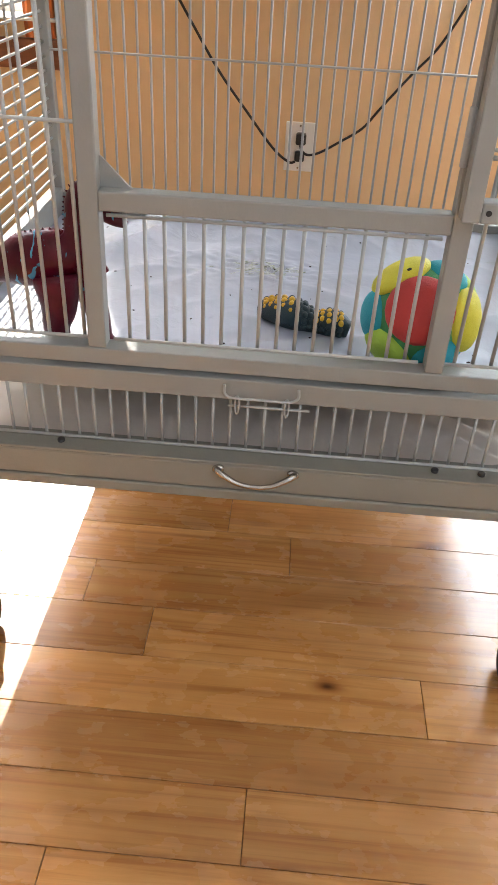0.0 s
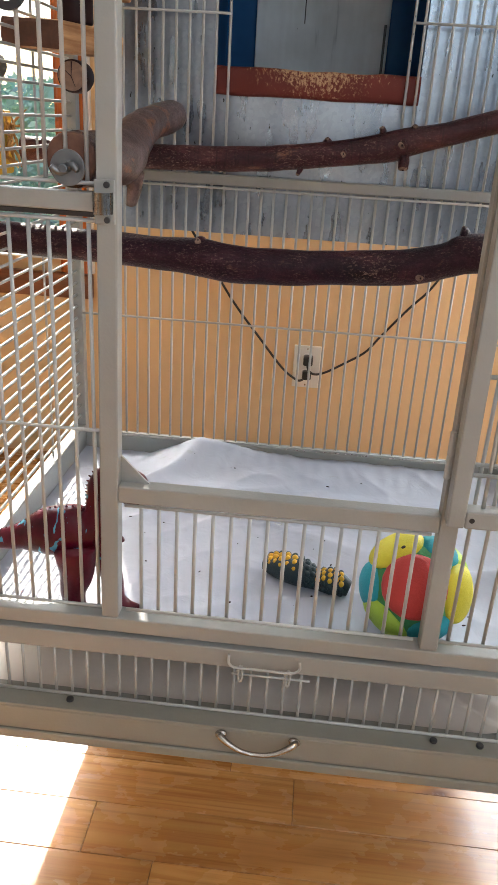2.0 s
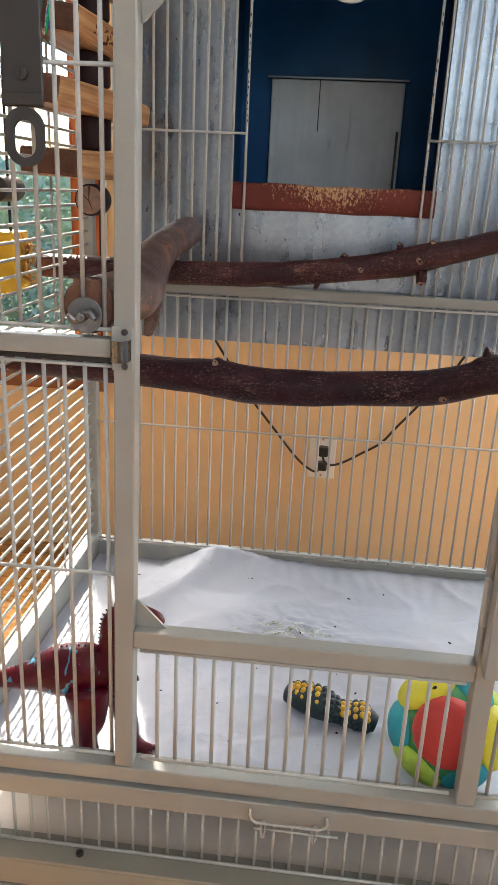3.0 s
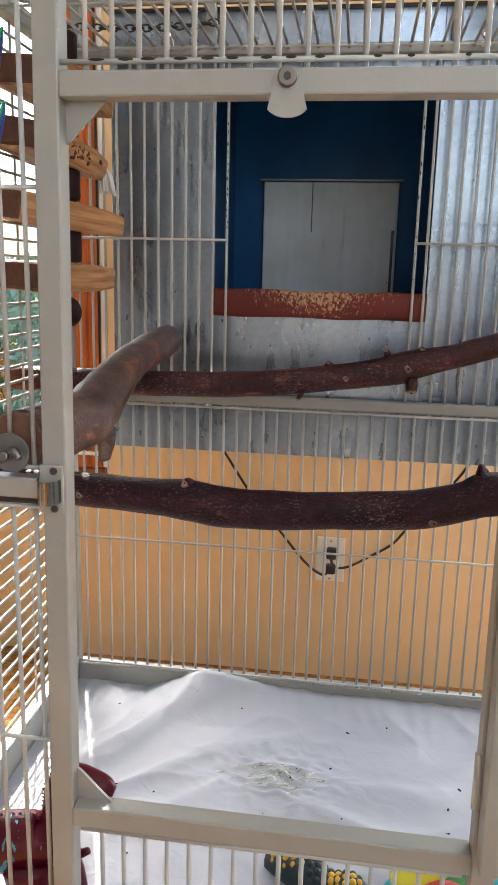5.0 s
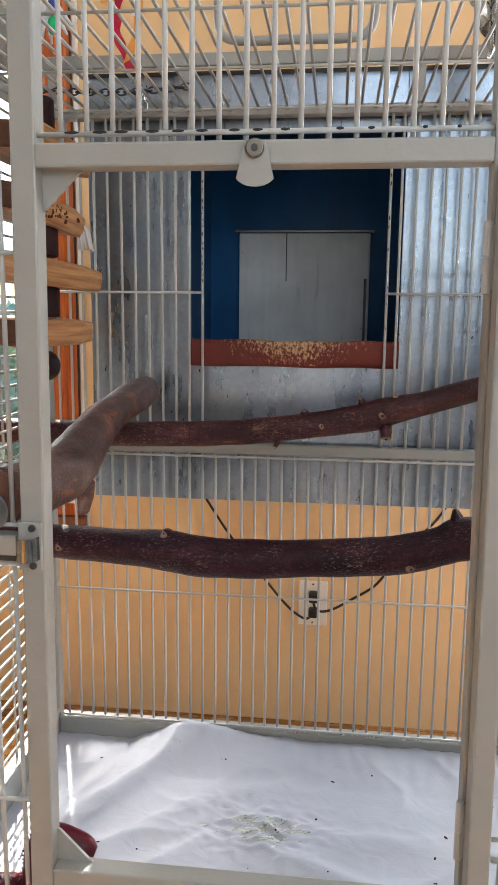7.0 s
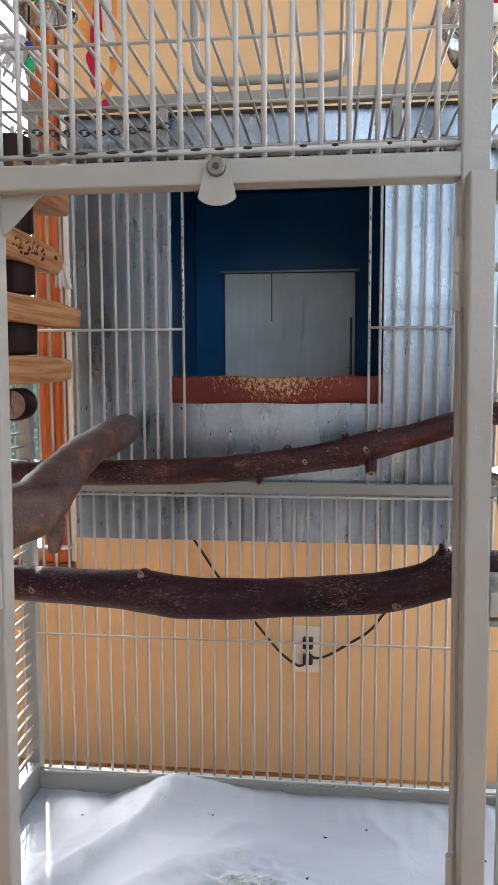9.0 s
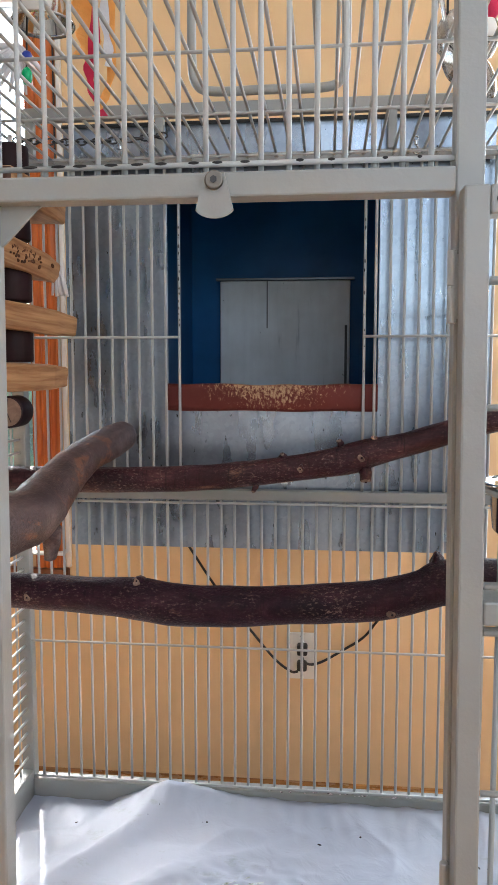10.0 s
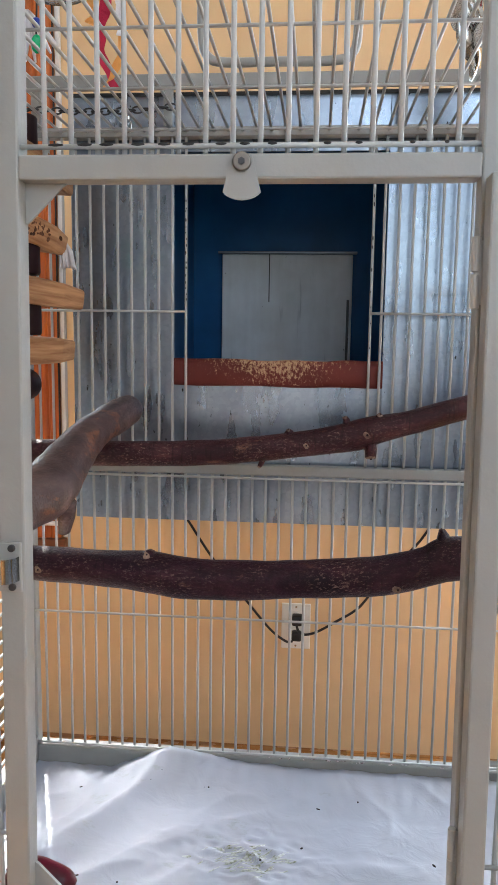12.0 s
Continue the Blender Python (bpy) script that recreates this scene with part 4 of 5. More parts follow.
# play-top frame over the back of the roof
put("play_rail", box_bm(CX0 + 0.02, CX1 - 0.02, 1.640, 1.656, 1.3395, 1.3565, 0.0016), M_CAGE, cage)
for x in (0.048, 0.361, CX0 + 0.03, CX1 - 0.04):
    put("play_rail_post", box_bm(x, x + 0.012, 1.642, 1.654, 1.2895, 1.3400, 0.001), M_CAGE, cage)
ub = [(0.101, 1.636, 1.62)] + [(0.101, 1.636, 1.50), (0.101, 1.636, 1.405), (0.108, 1.636, 1.376), (0.132, 1.636, 1.3675), (0.20, 1.636, 1.3675), (0.275, 1.636, 1.3675), (0.298, 1.636, 1.376), (0.305, 1.636, 1.405), (0.305, 1.636, 1.50), (0.305, 1.636, 1.62)]
put("play_loop", tube_bm([Vector(p) for p in spline(ub, 4)], 0.0062, 12), M_CAGE, cage, "bent tube loop on the play top", True)
for px in (CX0 + 0.03, CX1 - 0.03):
    put("play_post", tube_bm([(px, 1.50, ROOF + 0.018), (px, 1.50, 1.66)], 0.008, 10), M_CAGE, cage, "", True)
put("play_perch", tube_bm([(CX0 + 0.02, 1.50, 1.66), (0.2, 1.50, 1.664), (CX1 - 0.02, 1.50, 1.66)], 0.012, 12), M_PINE, cage, "round wooden play-top perch", True)


# ---------------------------------------------------------------- nest box behind the cage
NX0, NX1, NZ0, NZ1, NY0, NY1 = -0.090, 0.506, 0.740, 1.339, 1.668, 2.10
HX0, HX1, HZ0, HZ1 = 0.058, 0.354, 0.945, 1.262
nest = thing("nest_box", (0.208, 1.88, NZ0), "galvanised sheet metal nest box with a square opening", "nest box")
put("front_panel", box_bm(NX0, HX0, NY0, NY0 + 0.003, NZ0, NZ1, 0.0006), M_GALV, nest)
put("front_panel", box_bm(HX1, NX1, NY0, NY0 + 0.003, NZ0, NZ1, 0.0006), M_GALV, nest)
put("front_panel", box_bm(HX0, HX1, NY0, NY0 + 0.003, NZ0, HZ0, 0.0006), M_GALV, nest)
put("front_panel", box_bm(HX0, HX1, NY0, NY0 + 0.003, HZ1, NZ1, 0.0006), M_GALV, nest)
put("side_panel", box_bm(NX0, NX0 + 0.003, NY0 + 0.003, NY1, NZ0, NZ1), M_GALV, nest)
put("side_panel", box_bm(NX1 - 0.003, NX1, NY0 + 0.003, NY1, NZ0, NZ1), M_GALV, nest)
put("bottom_panel", box_bm(NX0 + 0.003, NX1 - 0.003, NY0 + 0.003, NY1, NZ0, NZ0 + 0.003), M_GALV, nest)
put("top_panel", box_bm(NX0 + 0.003, NX1 - 0.003, NY0 + 0.003, NY1, NZ1 - 0.003, NZ1), M_GALV, nest)
put("back_panel", box_bm(NX0 + 0.003, NX1 - 0.003, NY1 - 0.003, NY1, NZ0 + 0.003, NZ1 - 0.003), M_NEST_SHADE, nest)
# thin dark strip along the top edge
put("top_dark_strip", box_bm(NX0 - 0.001, NX1 + 0.001, NY0 - 0.0035, NY0 - 0.0005, NZ1 - 0.0035, NZ1 + 0.001), M_DARK_CLIP, nest, "thin dark strip on the top edge")
# inner walls, with the shade inside the box painted on as dark blue
put("lining", box_bm(0.010, 0.016, NY0 + 0.004, NY1 - 0.004, NZ0 + 0.02, NZ1 - 0.008), M_NEST_SHADE, nest, "nest inner wall with its shade painted dark blue")
put("lining", box_bm(0.396, 0.402, NY0 + 0.004, NY1 - 0.004, NZ0 + 0.02, NZ1 - 0.008), M_NEST_SHADE, nest, "nest inner wall with its shade painted dark blue")
put("lining", box_bm(0.017, 0.395, NY0 + 0.004, NY1 - 0.004, NZ1 - 0.014, NZ1 - 0.008), M_NEST_SHADE, nest, "nest inner wall with its shade painted dark blue")
put("lining", box_bm(0.017, 0.395, NY0 + 0.004, NY1 - 0.004, NZ0 + 0.004, NZ0 + 0.02), M_NEST_SHADE, nest, "nest inner wall with its shade painted dark blue")
plate = put("back_plate", box_bm(0.074, 0.327, NY1 - 0.016, NY1 - 0.010, 0.80, 1.171, 0.002), M_BACKPLATE, nest, "pale scuffed plate on the inner back wall")
put("plate_edge", box_bm(0.066, 0.335, NY1 - 0.019, NY1 - 0.008, 1.172, 1.1765, 0.001), M_ZINC, plate)
put("seam", box_bm(0.1655, 0.1675, NY1 - 0.0175, NY1 - 0.0155, 1.08, 1.171), M_DARK_CLIP, plate)
put("seam", box_bm(0.317, 0.322, NY1 - 0.0185, NY1 - 0.0155, 0.90, 1.085), M_DARK_CLIP, plate)
# gnawed red lip across the foot of the opening
bm = bmesh.new()
cols = 60
rings = []
for i in range(cols + 1):
    x = -0.148 + 0.296 * i / cols
    dip = 0.0022 * noise.noise(Vector((x * 22, 0.3, 0))) - 0.0015 * math.exp(-(x / 0.06) ** 2)
    sag = 0.0022 * noise.noise(Vector((x * 14, 5.1, 0)))
    ring = []
    for k in range(16):
        a = math.tau * k / 16
        ca, sa = math.cos(a), math.sin(a)
        yy = math.copysign(abs(ca) ** 0.6, ca) * 0.010
        zz = math.copysign(abs(sa) ** 0.6, sa) * (0.0192 + (dip if sa > 0 else sag))
        ring.append(bm.verts.new((x, yy, zz)))
    rings.append(ring)
for a, b in zip(rings, rings[1:]):
    for k in range(16):
        bm.faces.new((a[k], a[(k + 1) % 16], b[(k + 1) % 16], b[k]))
bm.faces.new(rings[0][::-1])
bm.faces.new(rings[-1])
lip = part("entrance_lip", bm, M_LIP, nest, "red-stained wooden lip gnawed pale in the middle", True)
lip.location = (0.206 - 0.208, 1.6625 - 1.88, 0.959 - NZ0)


# chain that ties the nest box to the frame
chain = thing("chain", (-0.02, 1.634, 1.31), "small steel chain tying the nest box to the cage", "chain")
n = 19
for k in range(n):
    u = k / (n - 1)
    c = Vector((-0.14 + 0.20 * u, 1.630, 1.306 + 0.005 * (2 * u - 1) ** 2))
    ring = [(math.cos(a) * 0.0078, math.sin(a) * 0.0042) for a in [math.tau * j / 12 for j in range(13)]]
    flat = k % 2
    pts = [c + (Vector((p, q, 0)) if flat else Vector((p, 0, q))) for p, q in ring]
    put("link", tube_bm(pts, 0.0012, 6, False), M_DARK_CLIP, chain, "", True)


def snap_hook(x, top, foot):
    """A small steel snap hook hanging behind the roof bars."""
    h = thing("snap_hook", (x, 1.630, foot), "small bright steel snap hook hung on the cage frame", "snap hook", "snap hooks")
    eye = [(x + 0.0032 * math.cos(a), 1.630, top - 0.0032 + 0.0032 * math.sin(a)) for a in [math.tau * k / 14 for k in range(15)]]
    put("eye", tube_bm(eye, 0.0011, 6, False), M_MIRROR_STEEL, h, "", True)
    put("swivel", cylinder_bm((x, 1.630, top - 0.0085), 0.0024, 0.005, "Z", 12, 0.0006), M_MIRROR_STEEL, h)
    hook = [(x, 1.630, top - 0.011), (x + 0.0035, 1.630, top - 0.015), (x + 0.0035, 1.630, foot + 0.003), (x, 1.630, foot + 0.0012), (x - 0.0035, 1.630, foot + 0.004), (x - 0.0030, 1.630, top - 0.016)]
    put("hook", tube_bm([Vector(q) for q in spline(hook, 4)], 0.0013, 8), M_MIRROR_STEEL, h, "", True)


snap_hook(0.003, 1.3055, 1.2790)
snap_hook(0.3965, 1.3000, 1.2765)


# ---------------------------------------------------------------- perches
def branch(name, pts, label, seed, stubs=(), sides=20, mat=None):
    """pts: rows of x, y, z, radius."""
    b = thing(name, pts[0][:3], label, "perch", "natural perches")
    s = spline(pts, 8)
    bm = tube_bm([q[:3] for q in s], [q[3] for q in s], sides, True, None, 0.065, seed)
    put("branch", bm, mat or M_BARK, b, "", True)
    for p, q, r0, r1 in stubs:
        mid = [p[i] * 0.45 + q[i] * 0.55 + 0.001 for i in range(3)]
        st = put("side_stub", tube_bm([p, mid, q], [r0, (r0 + r1) / 2, r1], 10, True, None, 0.4, seed), mat or M_BARK, b, "", True)
        d = (Vector(q) - Vector(p)).normalized()
        put("cut_end", tube_bm([Vector(q) - d * 0.0005, Vector(q) + d * 0.0007, Vector(q) + d * 0.0012], [r1 * 1.02, r1 * 0.86, r1 * 0.35], 12, True, None, 0.55, seed), M_BARE, st, "pale broken end")
        put("heartwood", ellipsoid_bm(Vector(q) + d * 0.0012, r1 * 0.26, r1 * 0.26, r1 * 0.26, Matrix(), 8, 6), M_SPACER, st)
    return b


branch("branch_perch", [(-0.215, 1.390, 0.757, 0.0190), (-0.057, 1.39, 0.753, 0.0195), (0.03, 1.39, 0.750, 0.0205), (0.082, 1.388, 0.7485, 0.0225), (0.135, 1.385, 0.7430, 0.0225), (0.20, 1.385, 0.7445, 0.0215), (0.276, 1.385, 0.7500, 0.0212), (0.34, 1.385, 0.756, 0.0215), (0.385, 1.388, 0.767, 0.0215), (0.412, 1.39, 0.776, 0.0235), (0.47, 1.39, 0.781, 0.021), (0.573, 1.39, 0.786, 0.0195)],
       "thick dark-barked natural branch perch across the cage", 3,
       [((0.402, 1.39, 0.790), (0.401, 1.40, 0.8045), 0.009, 0.0030), ((0.352, 1.376, 0.750), (0.353, 1.3645, 0.7475), 0.011, 0.0048), ((0.083, 1.385, 0.764), (0.083, 1.377, 0.7705), 0.011, 0.0042), ((-0.035, 1.376, 0.752), (-0.036, 1.3685, 0.752), 0.007, 0.0045)])
branch("branch_perch", [(-0.200, 1.560, 0.8535, 0.0165), (-0.06, 1.56, 0.853, 0.0168), (0.044, 1.56, 0.8545, 0.0170), (0.13, 1.56, 0.8585, 0.0168), (0.193, 1.56, 0.8655, 0.0168), (0.266, 1.56, 0.8755, 0.0170), (0.318, 1.56, 0.886, 0.0195), (0.340, 1.56, 0.893, 0.0185), (0.38, 1.56, 0.903, 0.0155), (0.435, 1.56, 0.9195, 0.0150), (0.487, 1.56, 0.933, 0.0142), (0.573, 1.56, 0.95, 0.0135)],
       "slender dark-barked branch perch rising along the back", 11,
       [((0.328, 1.545, 0.889), (0.328, 1.5410, 0.8885), 0.010, 0.0062), ((0.332, 1.555, 0.876), (0.334, 1.548, 0.8585), 0.009, 0.0062), ((0.302, 1.56, 0.898), (0.300, 1.555, 0.9085), 0.0055, 0.0030), ((0.342, 1.56, 0.905), (0.344, 1.553, 0.9125), 0.006, 0.0034), ((0.229, 1.56, 0.884), (0.2285, 1.556, 0.8905), 0.0075, 0.0030), ((0.195, 1.552, 0.851), (0.192, 1.549, 0.8425), 0.005, 0.0028), ((0.252, 1.546, 0.873), (0.252, 1.5418, 0.873), 0.006, 0.0044)], 20, M_BARK_RED)
b3 = branch("branch_perch", [(0.011, 1.124, 0.870, 0.0235), (0.016, 1.17, 0.868, 0.0250), (0.020, 1.235, 0.866, 0.0265), (0.013, 1.30, 0.872, 0.0255), (0.006, 1.38, 0.885, 0.0225), (0.003, 1.46, 0.896, 0.0208), (0.003, 1.55, 0.903, 0.0215), (0.005, 1.612, 0.907, 0.0205)],
            "stout forked branch perch bolted to the cage front", 7,
            [((0.030, 1.265, 0.852), (0.023, 1.285, 0.818), 0.0105, 0.0058)], 20, M_BARK_GREY)
put("cut_face", cylinder_bm((0.011, 1.1215, 0.870), 0.0225, 0.005, "Y", 24, 0.002), M_SAWN, b3, "reddish sawn branch end")
put("washer", cylinder_bm((0.012, 1.1065, 0.864), 0.0150, 0.0022, "Y", 28, 0.0005), M_ZINC, b3, "zinc fender washer")
put("bolt", cylinder_bm((0.012, 1.104, 0.864), 0.0038, 0.022, "Y", 12, 0.0008), M_ZINC, b3)
put("wing_nut", tube_bm([Vector(p) for p in spline([(0.001, 1.0965, 0.8655), (0.006, 1.099, 0.861), (0.012, 1.1005, 0.8635), (0.018, 1.099, 0.867), (0.0235, 1.0965, 0.8625)], 5)], [0.0022 + 0.0016 * math.sin(math.pi * k / 20) for k in range(21)], 8), M_ZINC, b3, "", True)


# ---------------------------------------------------------------- cage floor paper
def sheet(name, x0, x1, y0, y1, height, nx, ny, mat, label, thick=0.0012):
    bm = bmesh.new()
    grid = [[bm.verts.new((x0 + (x1 - x0) * i / nx, y0 + (y1 - y0) * j / ny, height(x0 + (x1 - x0) * i / nx, y0 + (y1 - y0) * j / ny))) for i in range(nx + 1)] for j in range(ny + 1)]
    for j in range(ny):
        for i in range(nx):
            bm.faces.new((grid[j][i], grid[j][i + 1], grid[j + 1][i + 1], grid[j + 1][i]))
    return tagged(part(name, bm, mat, None, "", True), label, "cage paper")


def fold(x, y, cx, cy, ang, length, width, h):
    u = (x - cx) * math.cos(ang) + (y - cy) * math.sin(ang)
    v = -(x - cx) * math.sin(ang) + (y - cy) * math.cos(ang)
    return h * math.exp(-(u / length) ** 2 - (v / width) ** 2)


def crease(x, y, cx, cy, ang, length, width, h):
    """A folded ridge: sharp along its crest, steeper on one flank."""
    u = (x - cx) * math.cos(ang) + (y - cy) * math.sin(ang)
    v = -(x - cx) * math.sin(ang) + (y - cy) * math.cos(ang) + 0.006 * noise.noise(Vector((u * 16, cx * 9, cy)))
    w = width * (0.7 if v > 0 else 1.7)
    return h * math.exp(-(u / length) ** 2) * math.exp(1 - math.sqrt(1 + (v / w) ** 2 * 3))


def paper_height(x, y):
    z = 0.3590
    z += 0.0018 * (1 + noise.noise(Vector((x * 9, y * 11, 0.2))))
    z += 0.0022 * max(0, noise.noise(Vector((x * 18 + y * 7, y * 9 - x * 5, 3.3))))
    # back edge turned up against the rail, highest a little left of the middle
    edge = 0.0
    for x0, x1, h0, h1 in ((-0.035, 0.058, 0.0, 0.033), (0.058, 0.245, 0.033, 0.014), (0.245, 0.60, 0.014, 0.015)):
        if x0 <= x < x1:
            u = (x - x0) / (x1 - x0)
            edge = h0 + (h1 - h0) * (u * 0.45 + 0.55 * u * u * (3 - 2 * u))
    lift = min(1.0, max(0.0, (y - 1.545) / 0.085))
    z += edge * lift ** 1.35
    z += 0.0006 * lift * math.sin(x * 240 + 3 * noise.noise(Vector((x * 20, y * 20, 0))))
    # creases: one running forward from the peak, others fanning across
    for cx, cy, ang, length, width, h in ((-0.010, 1.52, 1.05, 0.10, 0.020, 0.013), (0.035, 1.43, 0.85, 0.10, 0.019, 0.0075),
                                          (0.10, 1.40, 0.70, 0.09, 0.018, 0.0060), (-0.065, 1.47, 1.25, 0.10, 0.020, 0.0085),
                                          (0.27, 1.385, -0.35, 0.08, 0.018, 0.0055), (0.33, 1.44, 0.15, 0.12, 0.022, 0.0040),
                                          (0.27, 1.27, -0.3, 0.07, 0.016, 0.0085), (0.50, 1.33, 0.2, 0.10, 0.020, 0.014),
                                          (0.16, 1.52, 0.45, 0.11, 0.020, 0.0035), (0.20, 1.22, 0.3, 0.10, 0.016, 0.0065)):
        z += crease(x, y, cx, cy, ang, length, width, h)
    # crumpled patch round the soiled middle
    near = math.exp(-((x - 0.185) / 0.075) ** 2 - ((y - 1.45) / 0.05) ** 2)
    ridge = 1 - abs(noise.noise(Vector((x * 42 + y * 25, y * 60 - x * 8, 1.7)))) * 2.2
    z += 0.0065 * near * max(0.0, ridge)
    wide = 1 - abs(noise.noise(Vector((x * 9 - y * 6 + 2.0, y * 11 + x * 5, 7.1)))) * 2.0
    z += 0.0026 * max(0.0, wide) ** 2
    return z


rail("grate", CX0 + T, CX1 - T, CY0 + T + 0.005, CY1 - T - 0.0045, 0.3535, 0.3570, None, 0.0005)
sheet("cage_paper", CX0 + 0.0195, CX1 - 0.0195, CY0 + T + 0.006, CY1 - T - 0.005, paper_height, 220, 160, M_PAPER, "rumpled white paper lining the cage floor")


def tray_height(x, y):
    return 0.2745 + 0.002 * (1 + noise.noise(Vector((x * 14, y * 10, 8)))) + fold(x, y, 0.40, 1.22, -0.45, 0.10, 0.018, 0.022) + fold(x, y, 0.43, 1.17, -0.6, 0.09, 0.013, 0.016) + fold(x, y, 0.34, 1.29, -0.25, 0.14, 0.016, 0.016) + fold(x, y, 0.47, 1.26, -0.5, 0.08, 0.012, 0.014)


sheet("tray_paper", CX0 + 0.03, CX1 - 0.03, CY0 + 0.022, CY1 - 0.03, tray_height, 120, 80, M_LIT_PAPER, "creased paper lining the pull-out tray, bounce light painted into its buff colour")


def smear(cx, cy, n, spread, seed):
    """Dried droppings: thin ragged dabs lying on the paper."""
    rng = random.Random(seed)
    bm = bmesh.new()
    for _ in range(n):
        x, y = cx + rng.gauss(0, spread), cy + rng.gauss(0, spread * 0.45)
        r, a0, st = rng.uniform(0.0006, 0.0019), rng.random() * 3, rng.uniform(3.0, 8.0)
        ring = []
        for k in range(9):
            a = math.tau * k / 9
            q = r * rng.uniform(0.6, 1.1)
            dx, dy = q * math.cos(a) * st, q * math.sin(a)
            px, py = x + dx * math.cos(a0 * 0.3) - dy * math.sin(a0 * 0.3), y + dx * math.sin(a0 * 0.3) + dy * math.cos(a0 * 0.3)
            ring.append((px, py))
        c = bm.verts.new((x, y, paper_height(x, y) + 0.0010))
        vs = [bm.verts.new((px, py, paper_height(px, py) + 0.0004)) for px, py in ring]
        for k in range(9):
            bm.faces.new((c, vs[k], vs[(k + 1) % 9]))
    return bm


tagged(part("droppings", smear(0.190, 1.445, 110, 0.026, 4), M_DROP), "dried greenish-white droppings smeared on the paper", "droppings", kind="stuff")


def crumbs(n, seed):
    rng = random.Random(seed)
    bm = bmesh.new()
    for _ in range(n):
        x, y = rng.uniform(-0.1, 0.52), rng.uniform(1.16, 1.6)
        r = rng.uniform(0.0006, 0.0017)
        bmesh.ops.create_icosphere(bm, subdivisions=1, radius=r, matrix=Matrix.Translation((x, y, paper_height(x, y) + r * 0.4)) @ Matrix.Rotation(rng.random() * 3, 4, "Z") @ Matrix.Diagonal((rng.uniform(1, 2.4), 1, 0.6, 1)))
    return bm


tagged(part("crumbs", crumbs(45, 8), M_SPACER), "small dark food crumbs scattered on the paper", "crumbs", kind="stuff")


# seed husks and dust caught on the back rail
rng = random.Random(77)
bm = bmesh.new()
for _ in range(70):
    r = rng.uniform(0.0006, 0.0017)
    at = Vector((rng.gauss(0.36, 0.075), rng.uniform(CY1 - T - 0.003, CY1 - T + 0.006), 0.3885))
    at.x = min(0.53, max(0.18, at.x))
    bmesh.ops.create_icosphere(bm, subdivisions=1, radius=r, matrix=Matrix.Translation(at) @ Matrix.Diagonal((rng.uniform(1, 2.4), 1, 0.6, 1)))
tagged(part("seed_husks", bm, M_HUSK), "pale seed husks scattered along the back rail", "seed husks", kind="stuff")

# ---------------------------------------------------------------- toys on the cage floor
ball = thing("toy_ball", (0.376, 1.199, 0.360), "red, yellow, teal and lime soft toy ball", "toy ball")
BC, BR = Vector((0.375, 1.199, 0.4250)), 0.0572
put("core", ellipsoid_bm(BC, BR, BR, BR, Matrix(), 28, 20), M_GREEN, ball, "", True)
eye_way = Vector((-0.17, -0.74, 0.48)).normalized()
PADS = [((0.02, -0.04, -0.02), 0.036, M_RED, "red pad"), ((0.95, -0.1, 0.05), 0.034, M_YELLOW, "yellow-lime pad"), ((-0.55, 0.0, 0.72), 0.034, M_YELLOW, "yellow pad"), ((-0.93, 0, -0.18), 0.028, M_TEAL, "teal pad"), ((0.40, 0.1, 0.86), 0.026, M_TEAL, "teal pad"), ((0.48, 0.1, -0.80), 0.027, M_TEAL, "teal pad"), ((-0.52, 0.2, -0.82), 0.032, M_LIME, "lime pad"), ((0.75, 0.5, 0.75), 0.026, M_LIME, "lime pad"), ((-0.2, 0.95, 0.2), 0.034, M_RED, "red pad"), ((0.5, 0.9, -0.3), 0.03, M_TEAL, "teal pad")]
bx = eye_way.cross(Vector((0, 0, 1))).normalized() * -1
bz = eye_way.cross(bx).normalized()
bz = bz if bz.z > 0 else -bz
for (u, v, w), r, mat, label in PADS:
    depth = math.sqrt(max(0.0, 1 - u * u - w * w)) if u * u + w * w < 1 else 0.0
    if v > 0.5:
        depth = -0.6
    d = (bx * u + bz * w + eye_way * depth).normalized()
    turn = d.to_track_quat("Z", "Y").to_matrix().to_4x4()
    put("pad", ellipsoid_bm(BC + d * (BR * 0.86), r, r, 0.0155, turn, 22, 12), mat, ball, label, True)



def ball_spot(name, u, w, r, out):
    """A small dark spot on the ball's pads, facing the room."""
    d = (bx * u + bz * w + eye_way * math.sqrt(max(0.0, 1 - u * u - w * w))).normalized()
    put(name, ellipsoid_bm(BC + d * out, r, r, r * 0.35, d.to_track_quat("Z", "Y").to_matrix().to_4x4(), 10, 6), M_BLACK, ball)


ball_spot("air_hole", -0.30, 0.62, 0.0042, BR * 0.86 + 0.0140)
for u, w in ((0.30, 0.80), (0.38, 0.84), (0.34, 0.72), (0.42, 0.76), (0.47, 0.82), (0.50, 0.70)):
    ball_spot("dimple", u, w, 0.0011, BR * 0.86 + 0.0150)

# maroon toy dinosaur, one moulded piece
bm = bmesh.new()
DINO_Y = 1.163
